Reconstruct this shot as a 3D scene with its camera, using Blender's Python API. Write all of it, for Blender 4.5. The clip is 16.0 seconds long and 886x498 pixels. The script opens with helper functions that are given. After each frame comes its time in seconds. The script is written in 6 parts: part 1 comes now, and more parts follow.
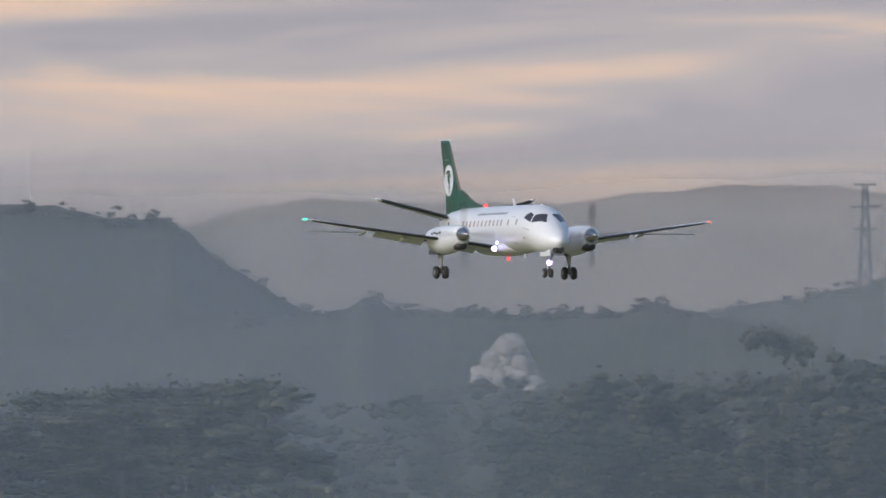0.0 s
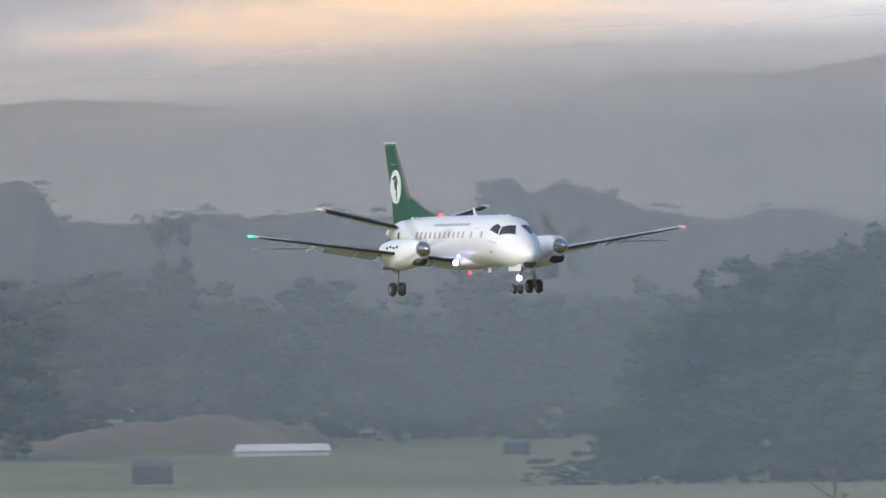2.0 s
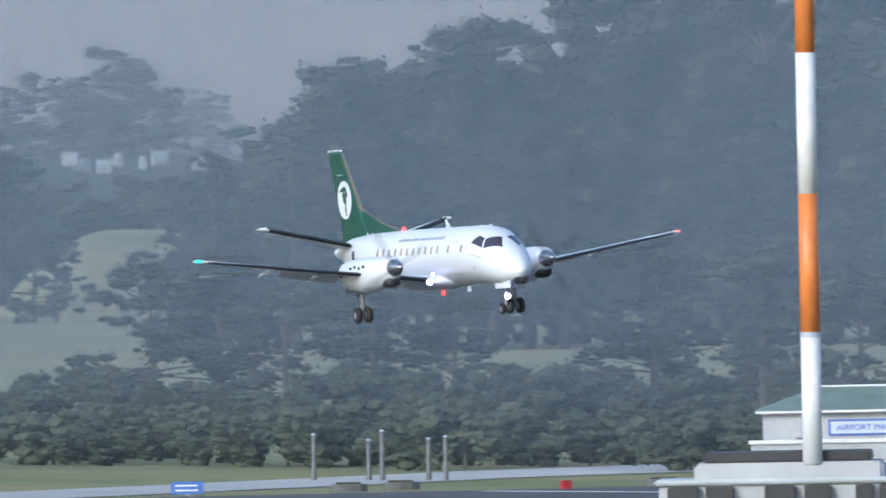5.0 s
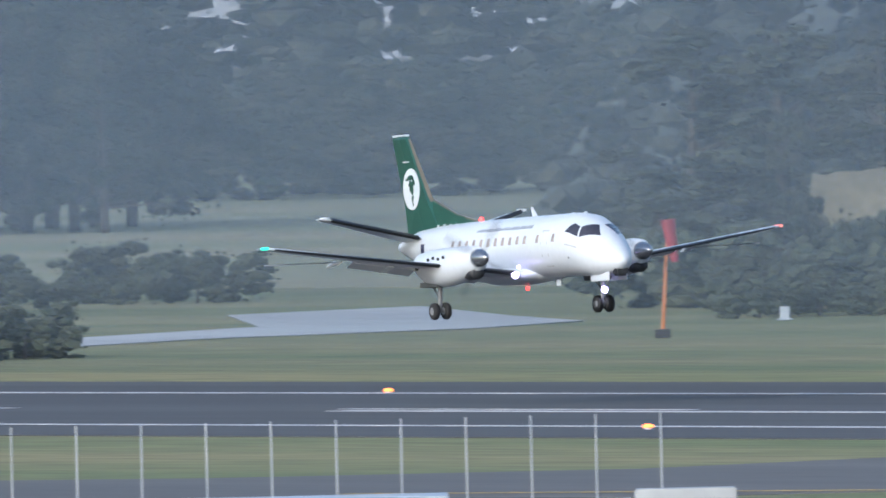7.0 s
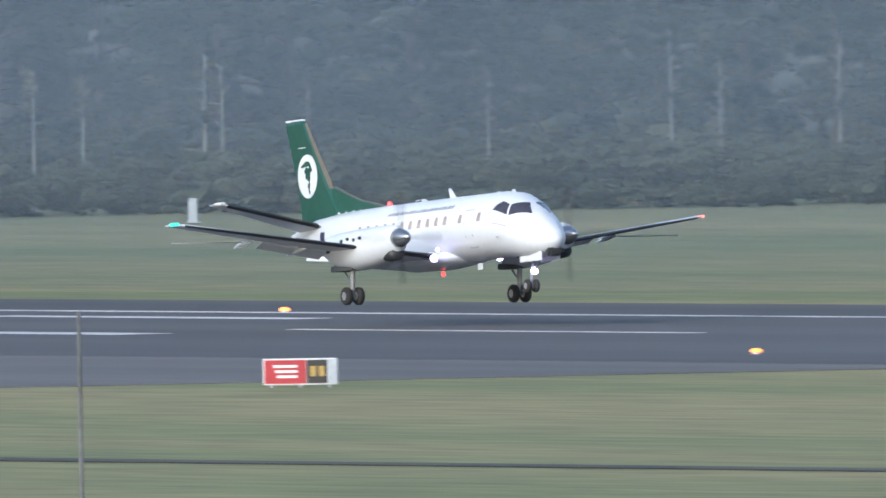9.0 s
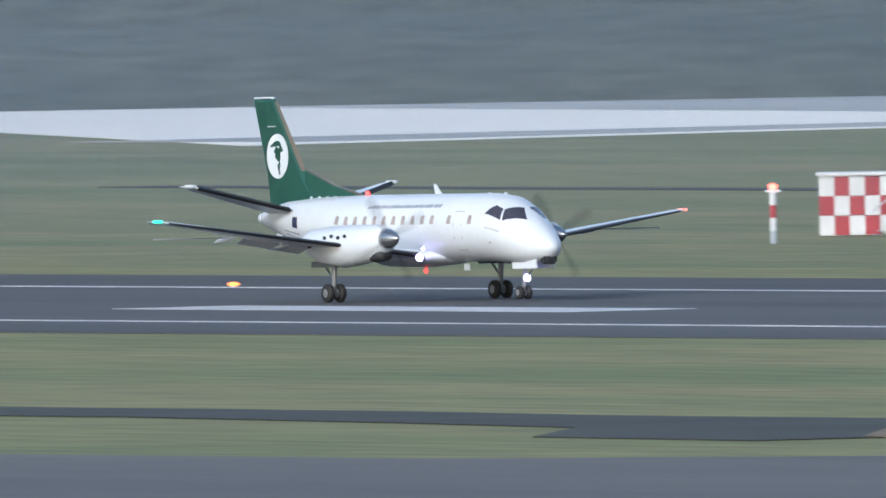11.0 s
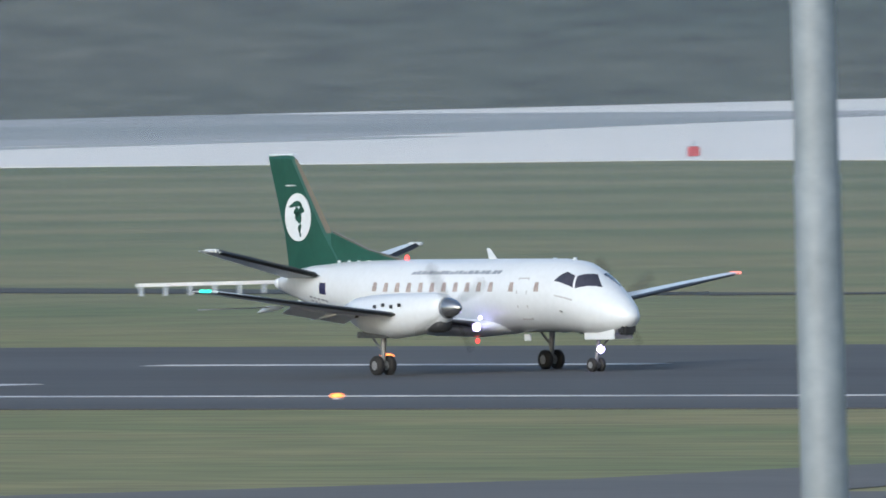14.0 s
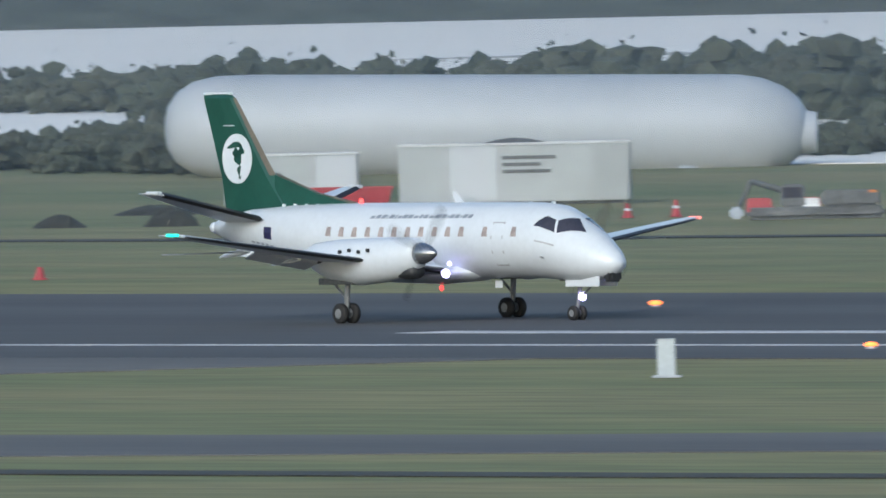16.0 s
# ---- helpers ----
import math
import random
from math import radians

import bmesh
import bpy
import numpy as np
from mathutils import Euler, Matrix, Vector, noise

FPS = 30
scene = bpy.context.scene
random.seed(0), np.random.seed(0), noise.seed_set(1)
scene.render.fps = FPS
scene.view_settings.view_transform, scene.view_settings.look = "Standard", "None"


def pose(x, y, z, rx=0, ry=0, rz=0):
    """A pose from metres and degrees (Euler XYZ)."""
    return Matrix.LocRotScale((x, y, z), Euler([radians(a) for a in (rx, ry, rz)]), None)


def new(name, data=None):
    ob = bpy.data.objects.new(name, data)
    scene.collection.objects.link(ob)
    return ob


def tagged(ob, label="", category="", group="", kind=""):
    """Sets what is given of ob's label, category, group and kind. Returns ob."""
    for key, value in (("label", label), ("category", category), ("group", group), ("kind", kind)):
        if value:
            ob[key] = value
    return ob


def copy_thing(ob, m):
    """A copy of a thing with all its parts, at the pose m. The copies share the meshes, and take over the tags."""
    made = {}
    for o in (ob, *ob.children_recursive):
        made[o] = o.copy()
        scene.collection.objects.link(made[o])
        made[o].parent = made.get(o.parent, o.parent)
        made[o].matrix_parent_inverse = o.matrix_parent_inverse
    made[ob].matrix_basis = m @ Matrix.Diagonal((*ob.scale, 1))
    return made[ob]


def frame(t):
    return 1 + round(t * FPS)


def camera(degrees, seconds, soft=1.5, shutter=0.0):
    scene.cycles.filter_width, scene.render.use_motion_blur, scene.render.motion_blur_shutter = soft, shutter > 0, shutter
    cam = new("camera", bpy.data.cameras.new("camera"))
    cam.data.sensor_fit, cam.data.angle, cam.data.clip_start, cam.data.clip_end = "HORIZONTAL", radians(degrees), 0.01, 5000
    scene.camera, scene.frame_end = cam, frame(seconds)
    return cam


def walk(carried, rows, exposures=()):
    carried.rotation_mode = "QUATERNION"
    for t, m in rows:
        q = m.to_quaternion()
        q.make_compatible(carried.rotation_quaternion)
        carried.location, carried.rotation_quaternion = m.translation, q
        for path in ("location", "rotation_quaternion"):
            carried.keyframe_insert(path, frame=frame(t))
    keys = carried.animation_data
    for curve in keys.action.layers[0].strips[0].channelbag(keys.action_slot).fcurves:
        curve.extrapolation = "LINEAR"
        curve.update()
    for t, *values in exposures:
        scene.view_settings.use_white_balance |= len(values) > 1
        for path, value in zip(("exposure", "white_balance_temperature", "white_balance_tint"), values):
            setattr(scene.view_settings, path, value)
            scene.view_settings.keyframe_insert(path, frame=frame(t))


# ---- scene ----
# the long lens sees 1.6 degrees across; the camera draws back slowly while the aircraft comes nearer
cam = camera(1.59, 16.0, soft=1.7, shutter=0.14)
CAMERA_ROWS = [
    (0.00, pose(0.00, -0.00, 14.344, 90.3273, 0, 71.5377) @ pose(0, 0, 0, 0, 0, -0.176)),
    (0.50, pose(0.00, -0.00, 14.344, 90.2911, 0, 71.1879) @ pose(0, 0, 0, 0, 0, -0.244)),
    (1.00, pose(0.00, -0.00, 14.344, 90.2729, 0, 70.8178) @ pose(0, 0, 0, 0, 0, -0.380)),
    (1.50, pose(0.00, -0.00, 14.344, 90.2038, 0, 70.3583) @ pose(0, 0, 0, 0, 0, -0.522)),
    (2.00, pose(0.00, -0.00, 14.344, 90.1605, 0, 69.8968) @ pose(0, 0, 0, 0, 0, -0.645)),
    (2.50, pose(0.00, -0.00, 14.344, 90.0707, 0, 69.4469) @ pose(0, 0, 0, 0, 0, -0.722)),
    (3.00, pose(0.00, -0.00, 14.344, 90.0237, 0, 69.0303) @ pose(0, 0, 0, 0, 0, -0.762)),
    (3.50, pose(0.00, -0.00, 14.344, 89.9653, 0, 68.5646) @ pose(0, 0, 0, 0, 0, -0.861)),
    (4.00, pose(0.00, -0.00, 14.344, 89.9920, 0, 68.1290) @ pose(0, 0, 0, 0, 0, -0.959)),
    (4.50, pose(0.00, -0.00, 14.344, 89.9309, 0, 67.6262) @ pose(0, 0, 0, 0, 0, -1.114)),
    (5.00, pose(0.00, -0.00, 14.344, 89.8222, 0, 66.9945) @ pose(0, 0, 0, 0, 0, -1.078)),
    (5.20, pose(0.00, -0.00, 14.344, 89.8129, 0, 66.8446) @ pose(0, 0, 0, 0, 0, -1.120)),
    (5.75, pose(0.00, -0.00, 14.344, 89.7660, 0, 66.3527) @ pose(0, 0, 0, 0, 0, -1.228)),
    (6.25, pose(0.00, -0.00, 14.344, 89.7017, 0, 65.8133) @ pose(0, 0, 0, 0, 0, -1.305)),
    (6.75, pose(0.00, -0.00, 14.344, 89.6297, 0, 65.2099) @ pose(0, 0, 0, 0, 0, -1.329)),
    (7.50, pose(1.69, -1.07, 14.371, 89.5344, 0, 64.2230) @ pose(0, 0, 0, 0, 0, -1.199)),
    (8.00, pose(8.45, -5.35, 14.479, 89.4851, 0, 63.4962) @ pose(0, 0, 0, 0, 0, -0.987)),
    (8.50, pose(21.97, -13.91, 14.695, 89.4394, 0, 62.6903) @ pose(0, 0, 0, 0, 0, -1.512)),
    (9.00, pose(37.18, -23.54, 14.938, 89.3819, 0, 61.9155) @ pose(0, 0, 0, 0, 0, -0.933)),
    (9.50, pose(52.80, -33.43, 15.188, 89.3368, 0, 61.1200) @ pose(0, 0, 0, 0, 0, -0.631)),
    (10.00, pose(68.82, -43.57, 15.444, 89.3040, 0, 60.3047) @ pose(0, 0, 0, 0, 0, -0.605)),
    (10.50, pose(84.97, -53.80, 15.702, 89.2808, 0, 59.4918) @ pose(0, 0, 0, 0, 0, -0.763)),
    (11.00, pose(100.99, -63.94, 15.958, 89.2648, 0, 58.7033) @ pose(0, 0, 0, 0, 0, -1.008)),
    (11.50, pose(116.61, -73.83, 16.207, 89.2540, 0, 57.9604) @ pose(0, 0, 0, 0, 0, -1.248)),
    (12.00, pose(131.82, -83.46, 16.450, 89.2488, 0, 57.2632) @ pose(0, 0, 0, 0, 0, -1.482)),
    (12.50, pose(144.50, -91.48, 16.653, 89.2688, 0, 56.4615) @ pose(0, 0, 0, 0, 0, -1.372)),
    (13.00, pose(152.94, -96.84, 16.788, 89.2785, 0, 55.6510) @ pose(0, 0, 0, 0, 0, -1.198)),
    (13.50, pose(158.01, -100.05, 16.869, 89.2909, 0, 54.8581) @ pose(0, 0, 0, 0, 0, -1.269)),
    (14.00, pose(159.70, -101.12, 16.896, 89.2862, 0, 53.8671) @ pose(0, 0, 0, 0, 0, -1.442)),
    (14.50, pose(165.94, -106.12, 17.004, 89.2936, 0, 52.9659) @ pose(0, 0, 0, 0, 0, -1.407)),
    (15.00, pose(177.64, -115.51, 17.206, 89.2432, 0, 52.0682) @ pose(0, 0, 0, 0, 0, -1.412)),
    (15.50, pose(186.22, -122.40, 17.355, 89.1810, 0, 51.1317) @ pose(0, 0, 0, 0, 0, -1.398)),
    (16.00, pose(189.34, -124.90, 17.409, 89.1223, 0, 50.2277) @ pose(0, 0, 0, 0, 0, -1.260)),
]
AIRCRAFT_ROWS = [
    (0.00, pose(-1514.71, 508.97, 21.943, 0, 0, -1.11) @ pose(0, 0, 0, 0, -0.38, 0) @ pose(0, 0, 0, -0.46, 0, 0)),
    (0.50, pose(-1482.89, 508.97, 20.509, 0, 0, -1.30) @ pose(0, 0, 0, 0, -0.39, 0) @ pose(0, 0, 0, -0.30, 0, 0)),
    (1.00, pose(-1451.09, 508.97, 19.168, 0, 0, -1.13) @ pose(0, 0, 0, 0, -0.12, 0) @ pose(0, 0, 0, 0.13, 0, 0)),
    (1.50, pose(-1419.37, 508.97, 17.812, 0, 0, -0.84) @ pose(0, 0, 0, 0, 0.17, 0) @ pose(0, 0, 0, 0.40, 0, 0)),
    (2.00, pose(-1387.57, 508.97, 16.347, 0, 0, -0.57) @ pose(0, 0, 0, 0, -0.02, 0) @ pose(0, 0, 0, 0.67, 0, 0)),
    (2.50, pose(-1355.34, 508.97, 14.732, 0, 0, -0.45) @ pose(0, 0, 0, 0, -0.15, 0) @ pose(0, 0, 0, 0.86, 0, 0)),
    (3.00, pose(-1323.66, 508.97, 13.240, 0, 0, -0.28) @ pose(0, 0, 0, 0, -0.28, 0) @ pose(0, 0, 0, 1.18, 0, 0)),
    (3.50, pose(-1292.17, 508.97, 11.680, 0, 0, -0.46) @ pose(0, 0, 0, 0, -0.75, 0) @ pose(0, 0, 0, 1.53, 0, 0)),
    (4.00, pose(-1260.71, 508.97, 10.162, 0, 0, -0.43) @ pose(0, 0, 0, 0, -1.00, 0) @ pose(0, 0, 0, 2.11, 0, 0)),
    (4.50, pose(-1229.73, 508.97, 8.821, 0, 0, -0.51) @ pose(0, 0, 0, 0, -1.07, 0) @ pose(0, 0, 0, 2.14, 0, 0)),
    (5.00, pose(-1199.23, 508.97, 7.475, 0, 0, -0.53) @ pose(0, 0, 0, 0, -1.20, 0) @ pose(0, 0, 0, 2.29, 0, 0)),
    (5.20, pose(-1187.06, 508.97, 6.931, 0, 0, -0.48) @ pose(0, 0, 0, 0, -1.16, 0) @ pose(0, 0, 0, 2.26, 0, 0)),
    (5.75, pose(-1153.79, 508.97, 5.611, 0, 0, -0.42) @ pose(0, 0, 0, 0, -1.17, 0) @ pose(0, 0, 0, 2.01, 0, 0)),
    (6.25, pose(-1123.79, 508.97, 4.615, 0, 0, -0.43) @ pose(0, 0, 0, 0, -1.36, 0) @ pose(0, 0, 0, 1.62, 0, 0)),
    (6.75, pose(-1094.00, 508.97, 3.755, 0, 0, -0.45) @ pose(0, 0, 0, 0, -1.66, 0) @ pose(0, 0, 0, 1.18, 0, 0)),
    (7.50, pose(-1049.64, 508.97, 2.599, 0, 0, -0.32) @ pose(0, 0, 0, 0, -2.29, 0) @ pose(0, 0, 0, 0.69, 0, 0)),
    (8.00, pose(-1020.28, 508.97, 1.887, 0, 0, -0.09) @ pose(0, 0, 0, 0, -2.79, 0) @ pose(0, 0, 0, 0.53, 0, 0)),
    (8.50, pose(-990.81, 508.97, 1.337, 0, 0, 0.03) @ pose(0, 0, 0, 0, -2.75, 0) @ pose(0, 0, 0, -0.19, 0, 0)),
    (9.00, pose(-961.32, 508.97, 0.788, 0, 0, 0.25) @ pose(0, 0, 0, 0, -3.47, 0) @ pose(0, 0, 0, -0.31, 0, 0)),
    (9.50, pose(-931.75, 508.97, 0.400, 0, 0, 0.27) @ pose(0, 0, 0, 0, -3.44, 0) @ pose(0, 0, 0, -0.33, 0, 0)),
    (10.00, pose(-902.09, 508.97, 0.174, 0, 0, 0.10) @ pose(0, 0, 0, 0, -2.66, 0) @ pose(0, 0, 0, -0.27, 0, 0)),
    (10.50, pose(-872.51, 508.97, 0.064, 0, 0, -0.15) @ pose(0, 0, 0, 0, -1.54, 0) @ pose(0, 0, 0, -0.16, 0, 0)),
    (11.00, pose(-843.15, 508.97, 0.021, 0, 0, -0.32) @ pose(0, 0, 0, 0, -0.51, 0) @ pose(0, 0, 0, -0.05, 0, 0)),
    (11.50, pose(-814.17, 508.97, 0.000, 0, 0, -0.30) @ pose(0, 0, 0, 0, -0.00, 0) @ pose(0, 0, 0, 0.00, 0, 0)),
    (12.00, pose(-785.56, 508.97, 0.000, 0, 0, -0.08) @ pose(0, 0, 0, 0, -0.00, 0) @ pose(0, 0, 0, 0.00, 0, 0)),
    (12.50, pose(-757.01, 508.97, 0.000, 0, 0, 0.02) @ pose(0, 0, 0, 0, -0.00, 0) @ pose(0, 0, 0, 0.00, 0, 0)),
    (13.00, pose(-729.10, 508.97, 0.000, 0, 0, -0.12) @ pose(0, 0, 0, 0, -0.00, 0) @ pose(0, 0, 0, 0.00, 0, 0)),
    (13.50, pose(-701.74, 508.97, 0.000, 0, 0, -0.27) @ pose(0, 0, 0, 0, -0.00, 0) @ pose(0, 0, 0, 0.00, 0, 0)),
    (14.00, pose(-674.75, 508.97, 0.000, 0, 0, -0.40) @ pose(0, 0, 0, 0, -0.00, 0) @ pose(0, 0, 0, 0.00, 0, 0)),
    (14.50, pose(-648.28, 508.97, 0.000, 0, 0, -0.07) @ pose(0, 0, 0, 0, -0.00, 0) @ pose(0, 0, 0, 0.00, 0, 0)),
    (15.00, pose(-622.49, 508.97, 0.000, 0, 0, 0.25) @ pose(0, 0, 0, 0, -0.00, 0) @ pose(0, 0, 0, 0.00, 0, 0)),
    (15.50, pose(-597.34, 508.97, 0.000, 0, 0, 0.29) @ pose(0, 0, 0, 0, -0.00, 0) @ pose(0, 0, 0, 0.00, 0, 0)),
    (16.00, pose(-572.91, 508.97, 0.000, 0, 0, 0.16) @ pose(0, 0, 0, 0, -0.00, 0) @ pose(0, 0, 0, 0.00, 0, 0)),
]
walk(cam, CAMERA_ROWS, exposures=[(0.0, -0.24, 6050, 13), (1.5, -0.12, 6150, 11), (3.0, 0.28, 5750, 8), (5.0, 0.33, 5420, 7), (7.5, 0.33, 5600, 8), (9.0, 0.42, 5700, 8), (11.5, 0.15, 5650, 6), (14.0, 0.04, 5800, 5), (16.0, -0.13, 5600, 3)])

# ---- sky and light ----
SUN_ELEVATION, SUN_HEADING = radians(24), radians(150)
world = bpy.data.worlds.new("evening_sky")
scene.world = world
world.use_nodes = True
wn = world.node_tree.nodes
sky = wn.new("ShaderNodeTexSky")
sky.sky_type, sky.sun_disc, sky.sun_elevation, sky.sun_rotation = "NISHITA", False, SUN_ELEVATION, SUN_HEADING
sky.air_density, sky.dust_density = 1.0, 3.0
wn["Background"].inputs["Strength"].default_value = 0.19
world.node_tree.links.new(sky.outputs[0], wn["Background"].inputs["Color"])
sun = new("sun", bpy.data.lights.new("sun", "SUN"))
sun.data.energy, sun.data.angle, sun.data.color = 1.7, radians(14), (1.0, 0.95, 0.90)
sun.rotation_euler = (radians(66), 0, radians(30))


# ---- materials ----
def nodes_of(name):
    m = bpy.data.materials.new(name)
    m.use_nodes = True
    return m, m.node_tree.nodes, m.node_tree.links, m.node_tree.nodes["Principled BSDF"]


def surface(name, colour, rough=0.6, metal=0.0, vary=0.25, scale=1.0, second=None, bump=0.0, fine=8.0, stretch=(1, 1, 1), random_tint=0.0):
    """A painted or natural surface: two scales of noise in its colour, a little relief."""
    m, n, l, p = nodes_of(name)
    p.inputs["Roughness"].default_value, p.inputs["Metallic"].default_value = rough, metal
    co = n.new("ShaderNodeTexCoord")
    mp = n.new("ShaderNodeMapping")
    mp.inputs["Scale"].default_value = stretch
    l.new(co.outputs["Object"], mp.inputs["Vector"])
    big, small = n.new("ShaderNodeTexNoise"), n.new("ShaderNodeTexNoise")
    big.inputs["Scale"].default_value, small.inputs["Scale"].default_value = scale, scale * fine
    big.inputs["Detail"].default_value = small.inputs["Detail"].default_value = 5
    for t in (big, small):
        l.new(mp.outputs[0], t.inputs["Vector"])
    other = second or tuple(c * (1 - vary) for c in colour)
    mix = n.new("ShaderNodeMix")
    mix.data_type = "RGBA"
    mix.inputs["A"].default_value, mix.inputs["B"].default_value = (*colour, 1), (*other, 1)
    ramp = n.new("ShaderNodeMapRange")
    ramp.inputs["From Min"].default_value, ramp.inputs["From Max"].default_value = 0.35, 0.65
    l.new(big.outputs["Fac"], ramp.inputs["Value"])
    l.new(ramp.outputs[0], mix.inputs["Factor"])
    grain = n.new("ShaderNodeMix")
    grain.data_type, grain.blend_type = "RGBA", "MULTIPLY"
    grain.inputs["Factor"].default_value = 1.0
    gr = n.new("ShaderNodeMapRange")
    gr.inputs["From Min"].default_value, gr.inputs["From Max"].default_value = 0.3, 0.7
    gr.inputs["To Min"].default_value, gr.inputs["To Max"].default_value = 1 - vary, 1.0
    l.new(small.outputs["Fac"], gr.inputs["Value"])
    l.new(mix.outputs["Result"], grain.inputs["A"])
    l.new(gr.outputs[0], grain.inputs["B"])
    out = grain.outputs["Result"]
    if random_tint:
        info, rr, tint = n.new("ShaderNodeObjectInfo"), n.new("ShaderNodeMapRange"), n.new("ShaderNodeMix")
        rr.inputs["To Min"].default_value, rr.inputs["To Max"].default_value = 1 - random_tint, 1 + random_tint
        l.new(info.outputs["Random"], rr.inputs["Value"])
        tint.data_type, tint.blend_type = "RGBA", "MULTIPLY"
        tint.inputs["Factor"].default_value = 1.0
        l.new(out, tint.inputs["A"])
        l.new(rr.outputs[0], tint.inputs["B"])
        out = tint.outputs["Result"]
    l.new(out, p.inputs["Base Color"])
    if bump:
        b = n.new("ShaderNodeBump")
        b.inputs["Strength"].default_value = bump
        l.new(small.outputs["Fac"], b.inputs["Height"])
        l.new(b.outputs[0], p.inputs["Normal"])
    return m


def glow(name, colour, strength):
    m, n, l, p = nodes_of(name)
    p.inputs["Base Color"].default_value = (*colour, 1)
    p.inputs["Emission Color"].default_value, p.inputs["Emission Strength"].default_value = (*colour, 1), strength
    return m


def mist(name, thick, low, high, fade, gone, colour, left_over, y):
    """Evening haze painted on an upright sheet: mostly see-through, thinner towards the ground and high up, lit by the
    sky.
    """
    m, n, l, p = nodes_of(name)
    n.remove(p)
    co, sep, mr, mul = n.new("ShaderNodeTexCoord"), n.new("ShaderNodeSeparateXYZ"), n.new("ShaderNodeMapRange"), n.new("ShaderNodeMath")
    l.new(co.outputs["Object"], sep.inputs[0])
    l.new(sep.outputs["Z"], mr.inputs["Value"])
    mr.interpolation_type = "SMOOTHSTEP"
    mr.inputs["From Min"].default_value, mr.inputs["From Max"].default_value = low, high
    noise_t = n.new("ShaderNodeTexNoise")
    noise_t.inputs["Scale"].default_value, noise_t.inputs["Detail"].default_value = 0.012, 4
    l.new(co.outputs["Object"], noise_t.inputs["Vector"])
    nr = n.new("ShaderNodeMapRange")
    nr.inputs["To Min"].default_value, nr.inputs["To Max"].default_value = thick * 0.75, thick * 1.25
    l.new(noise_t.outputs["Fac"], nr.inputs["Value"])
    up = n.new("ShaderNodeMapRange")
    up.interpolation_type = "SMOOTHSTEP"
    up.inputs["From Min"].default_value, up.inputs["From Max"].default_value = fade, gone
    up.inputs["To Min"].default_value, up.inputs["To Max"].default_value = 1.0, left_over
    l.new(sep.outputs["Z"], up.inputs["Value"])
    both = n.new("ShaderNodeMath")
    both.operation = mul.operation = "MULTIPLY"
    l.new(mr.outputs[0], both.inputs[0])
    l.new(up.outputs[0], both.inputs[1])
    # haze colour thickest over the middle of the shore, thinner over the far end and over the tidal water
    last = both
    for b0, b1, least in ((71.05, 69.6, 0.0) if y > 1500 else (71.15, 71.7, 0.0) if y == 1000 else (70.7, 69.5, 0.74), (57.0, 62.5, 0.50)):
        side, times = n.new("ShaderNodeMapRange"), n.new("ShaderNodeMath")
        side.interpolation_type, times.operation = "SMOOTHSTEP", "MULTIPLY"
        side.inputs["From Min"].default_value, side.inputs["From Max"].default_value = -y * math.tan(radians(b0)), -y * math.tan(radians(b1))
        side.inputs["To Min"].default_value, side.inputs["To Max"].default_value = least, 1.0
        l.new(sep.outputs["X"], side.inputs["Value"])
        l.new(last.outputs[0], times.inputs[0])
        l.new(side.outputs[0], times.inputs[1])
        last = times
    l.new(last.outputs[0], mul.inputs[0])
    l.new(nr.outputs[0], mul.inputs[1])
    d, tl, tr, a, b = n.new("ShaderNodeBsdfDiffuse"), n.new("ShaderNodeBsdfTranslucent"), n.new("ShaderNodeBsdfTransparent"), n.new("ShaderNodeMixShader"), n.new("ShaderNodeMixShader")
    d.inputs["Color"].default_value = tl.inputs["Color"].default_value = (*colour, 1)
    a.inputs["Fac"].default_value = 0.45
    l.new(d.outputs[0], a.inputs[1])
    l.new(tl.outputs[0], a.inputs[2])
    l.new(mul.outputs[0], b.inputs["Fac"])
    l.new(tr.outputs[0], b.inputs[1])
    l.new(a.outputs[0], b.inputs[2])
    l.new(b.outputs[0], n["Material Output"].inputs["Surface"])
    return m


def blade_material():
    m, n, l, p = nodes_of("propeller_blade")
    p.inputs["Base Color"].default_value = (0.03, 0.03, 0.035, 1)
    p.inputs["Roughness"].default_value, p.inputs["Alpha"].default_value = 0.5, 0.12
    return m


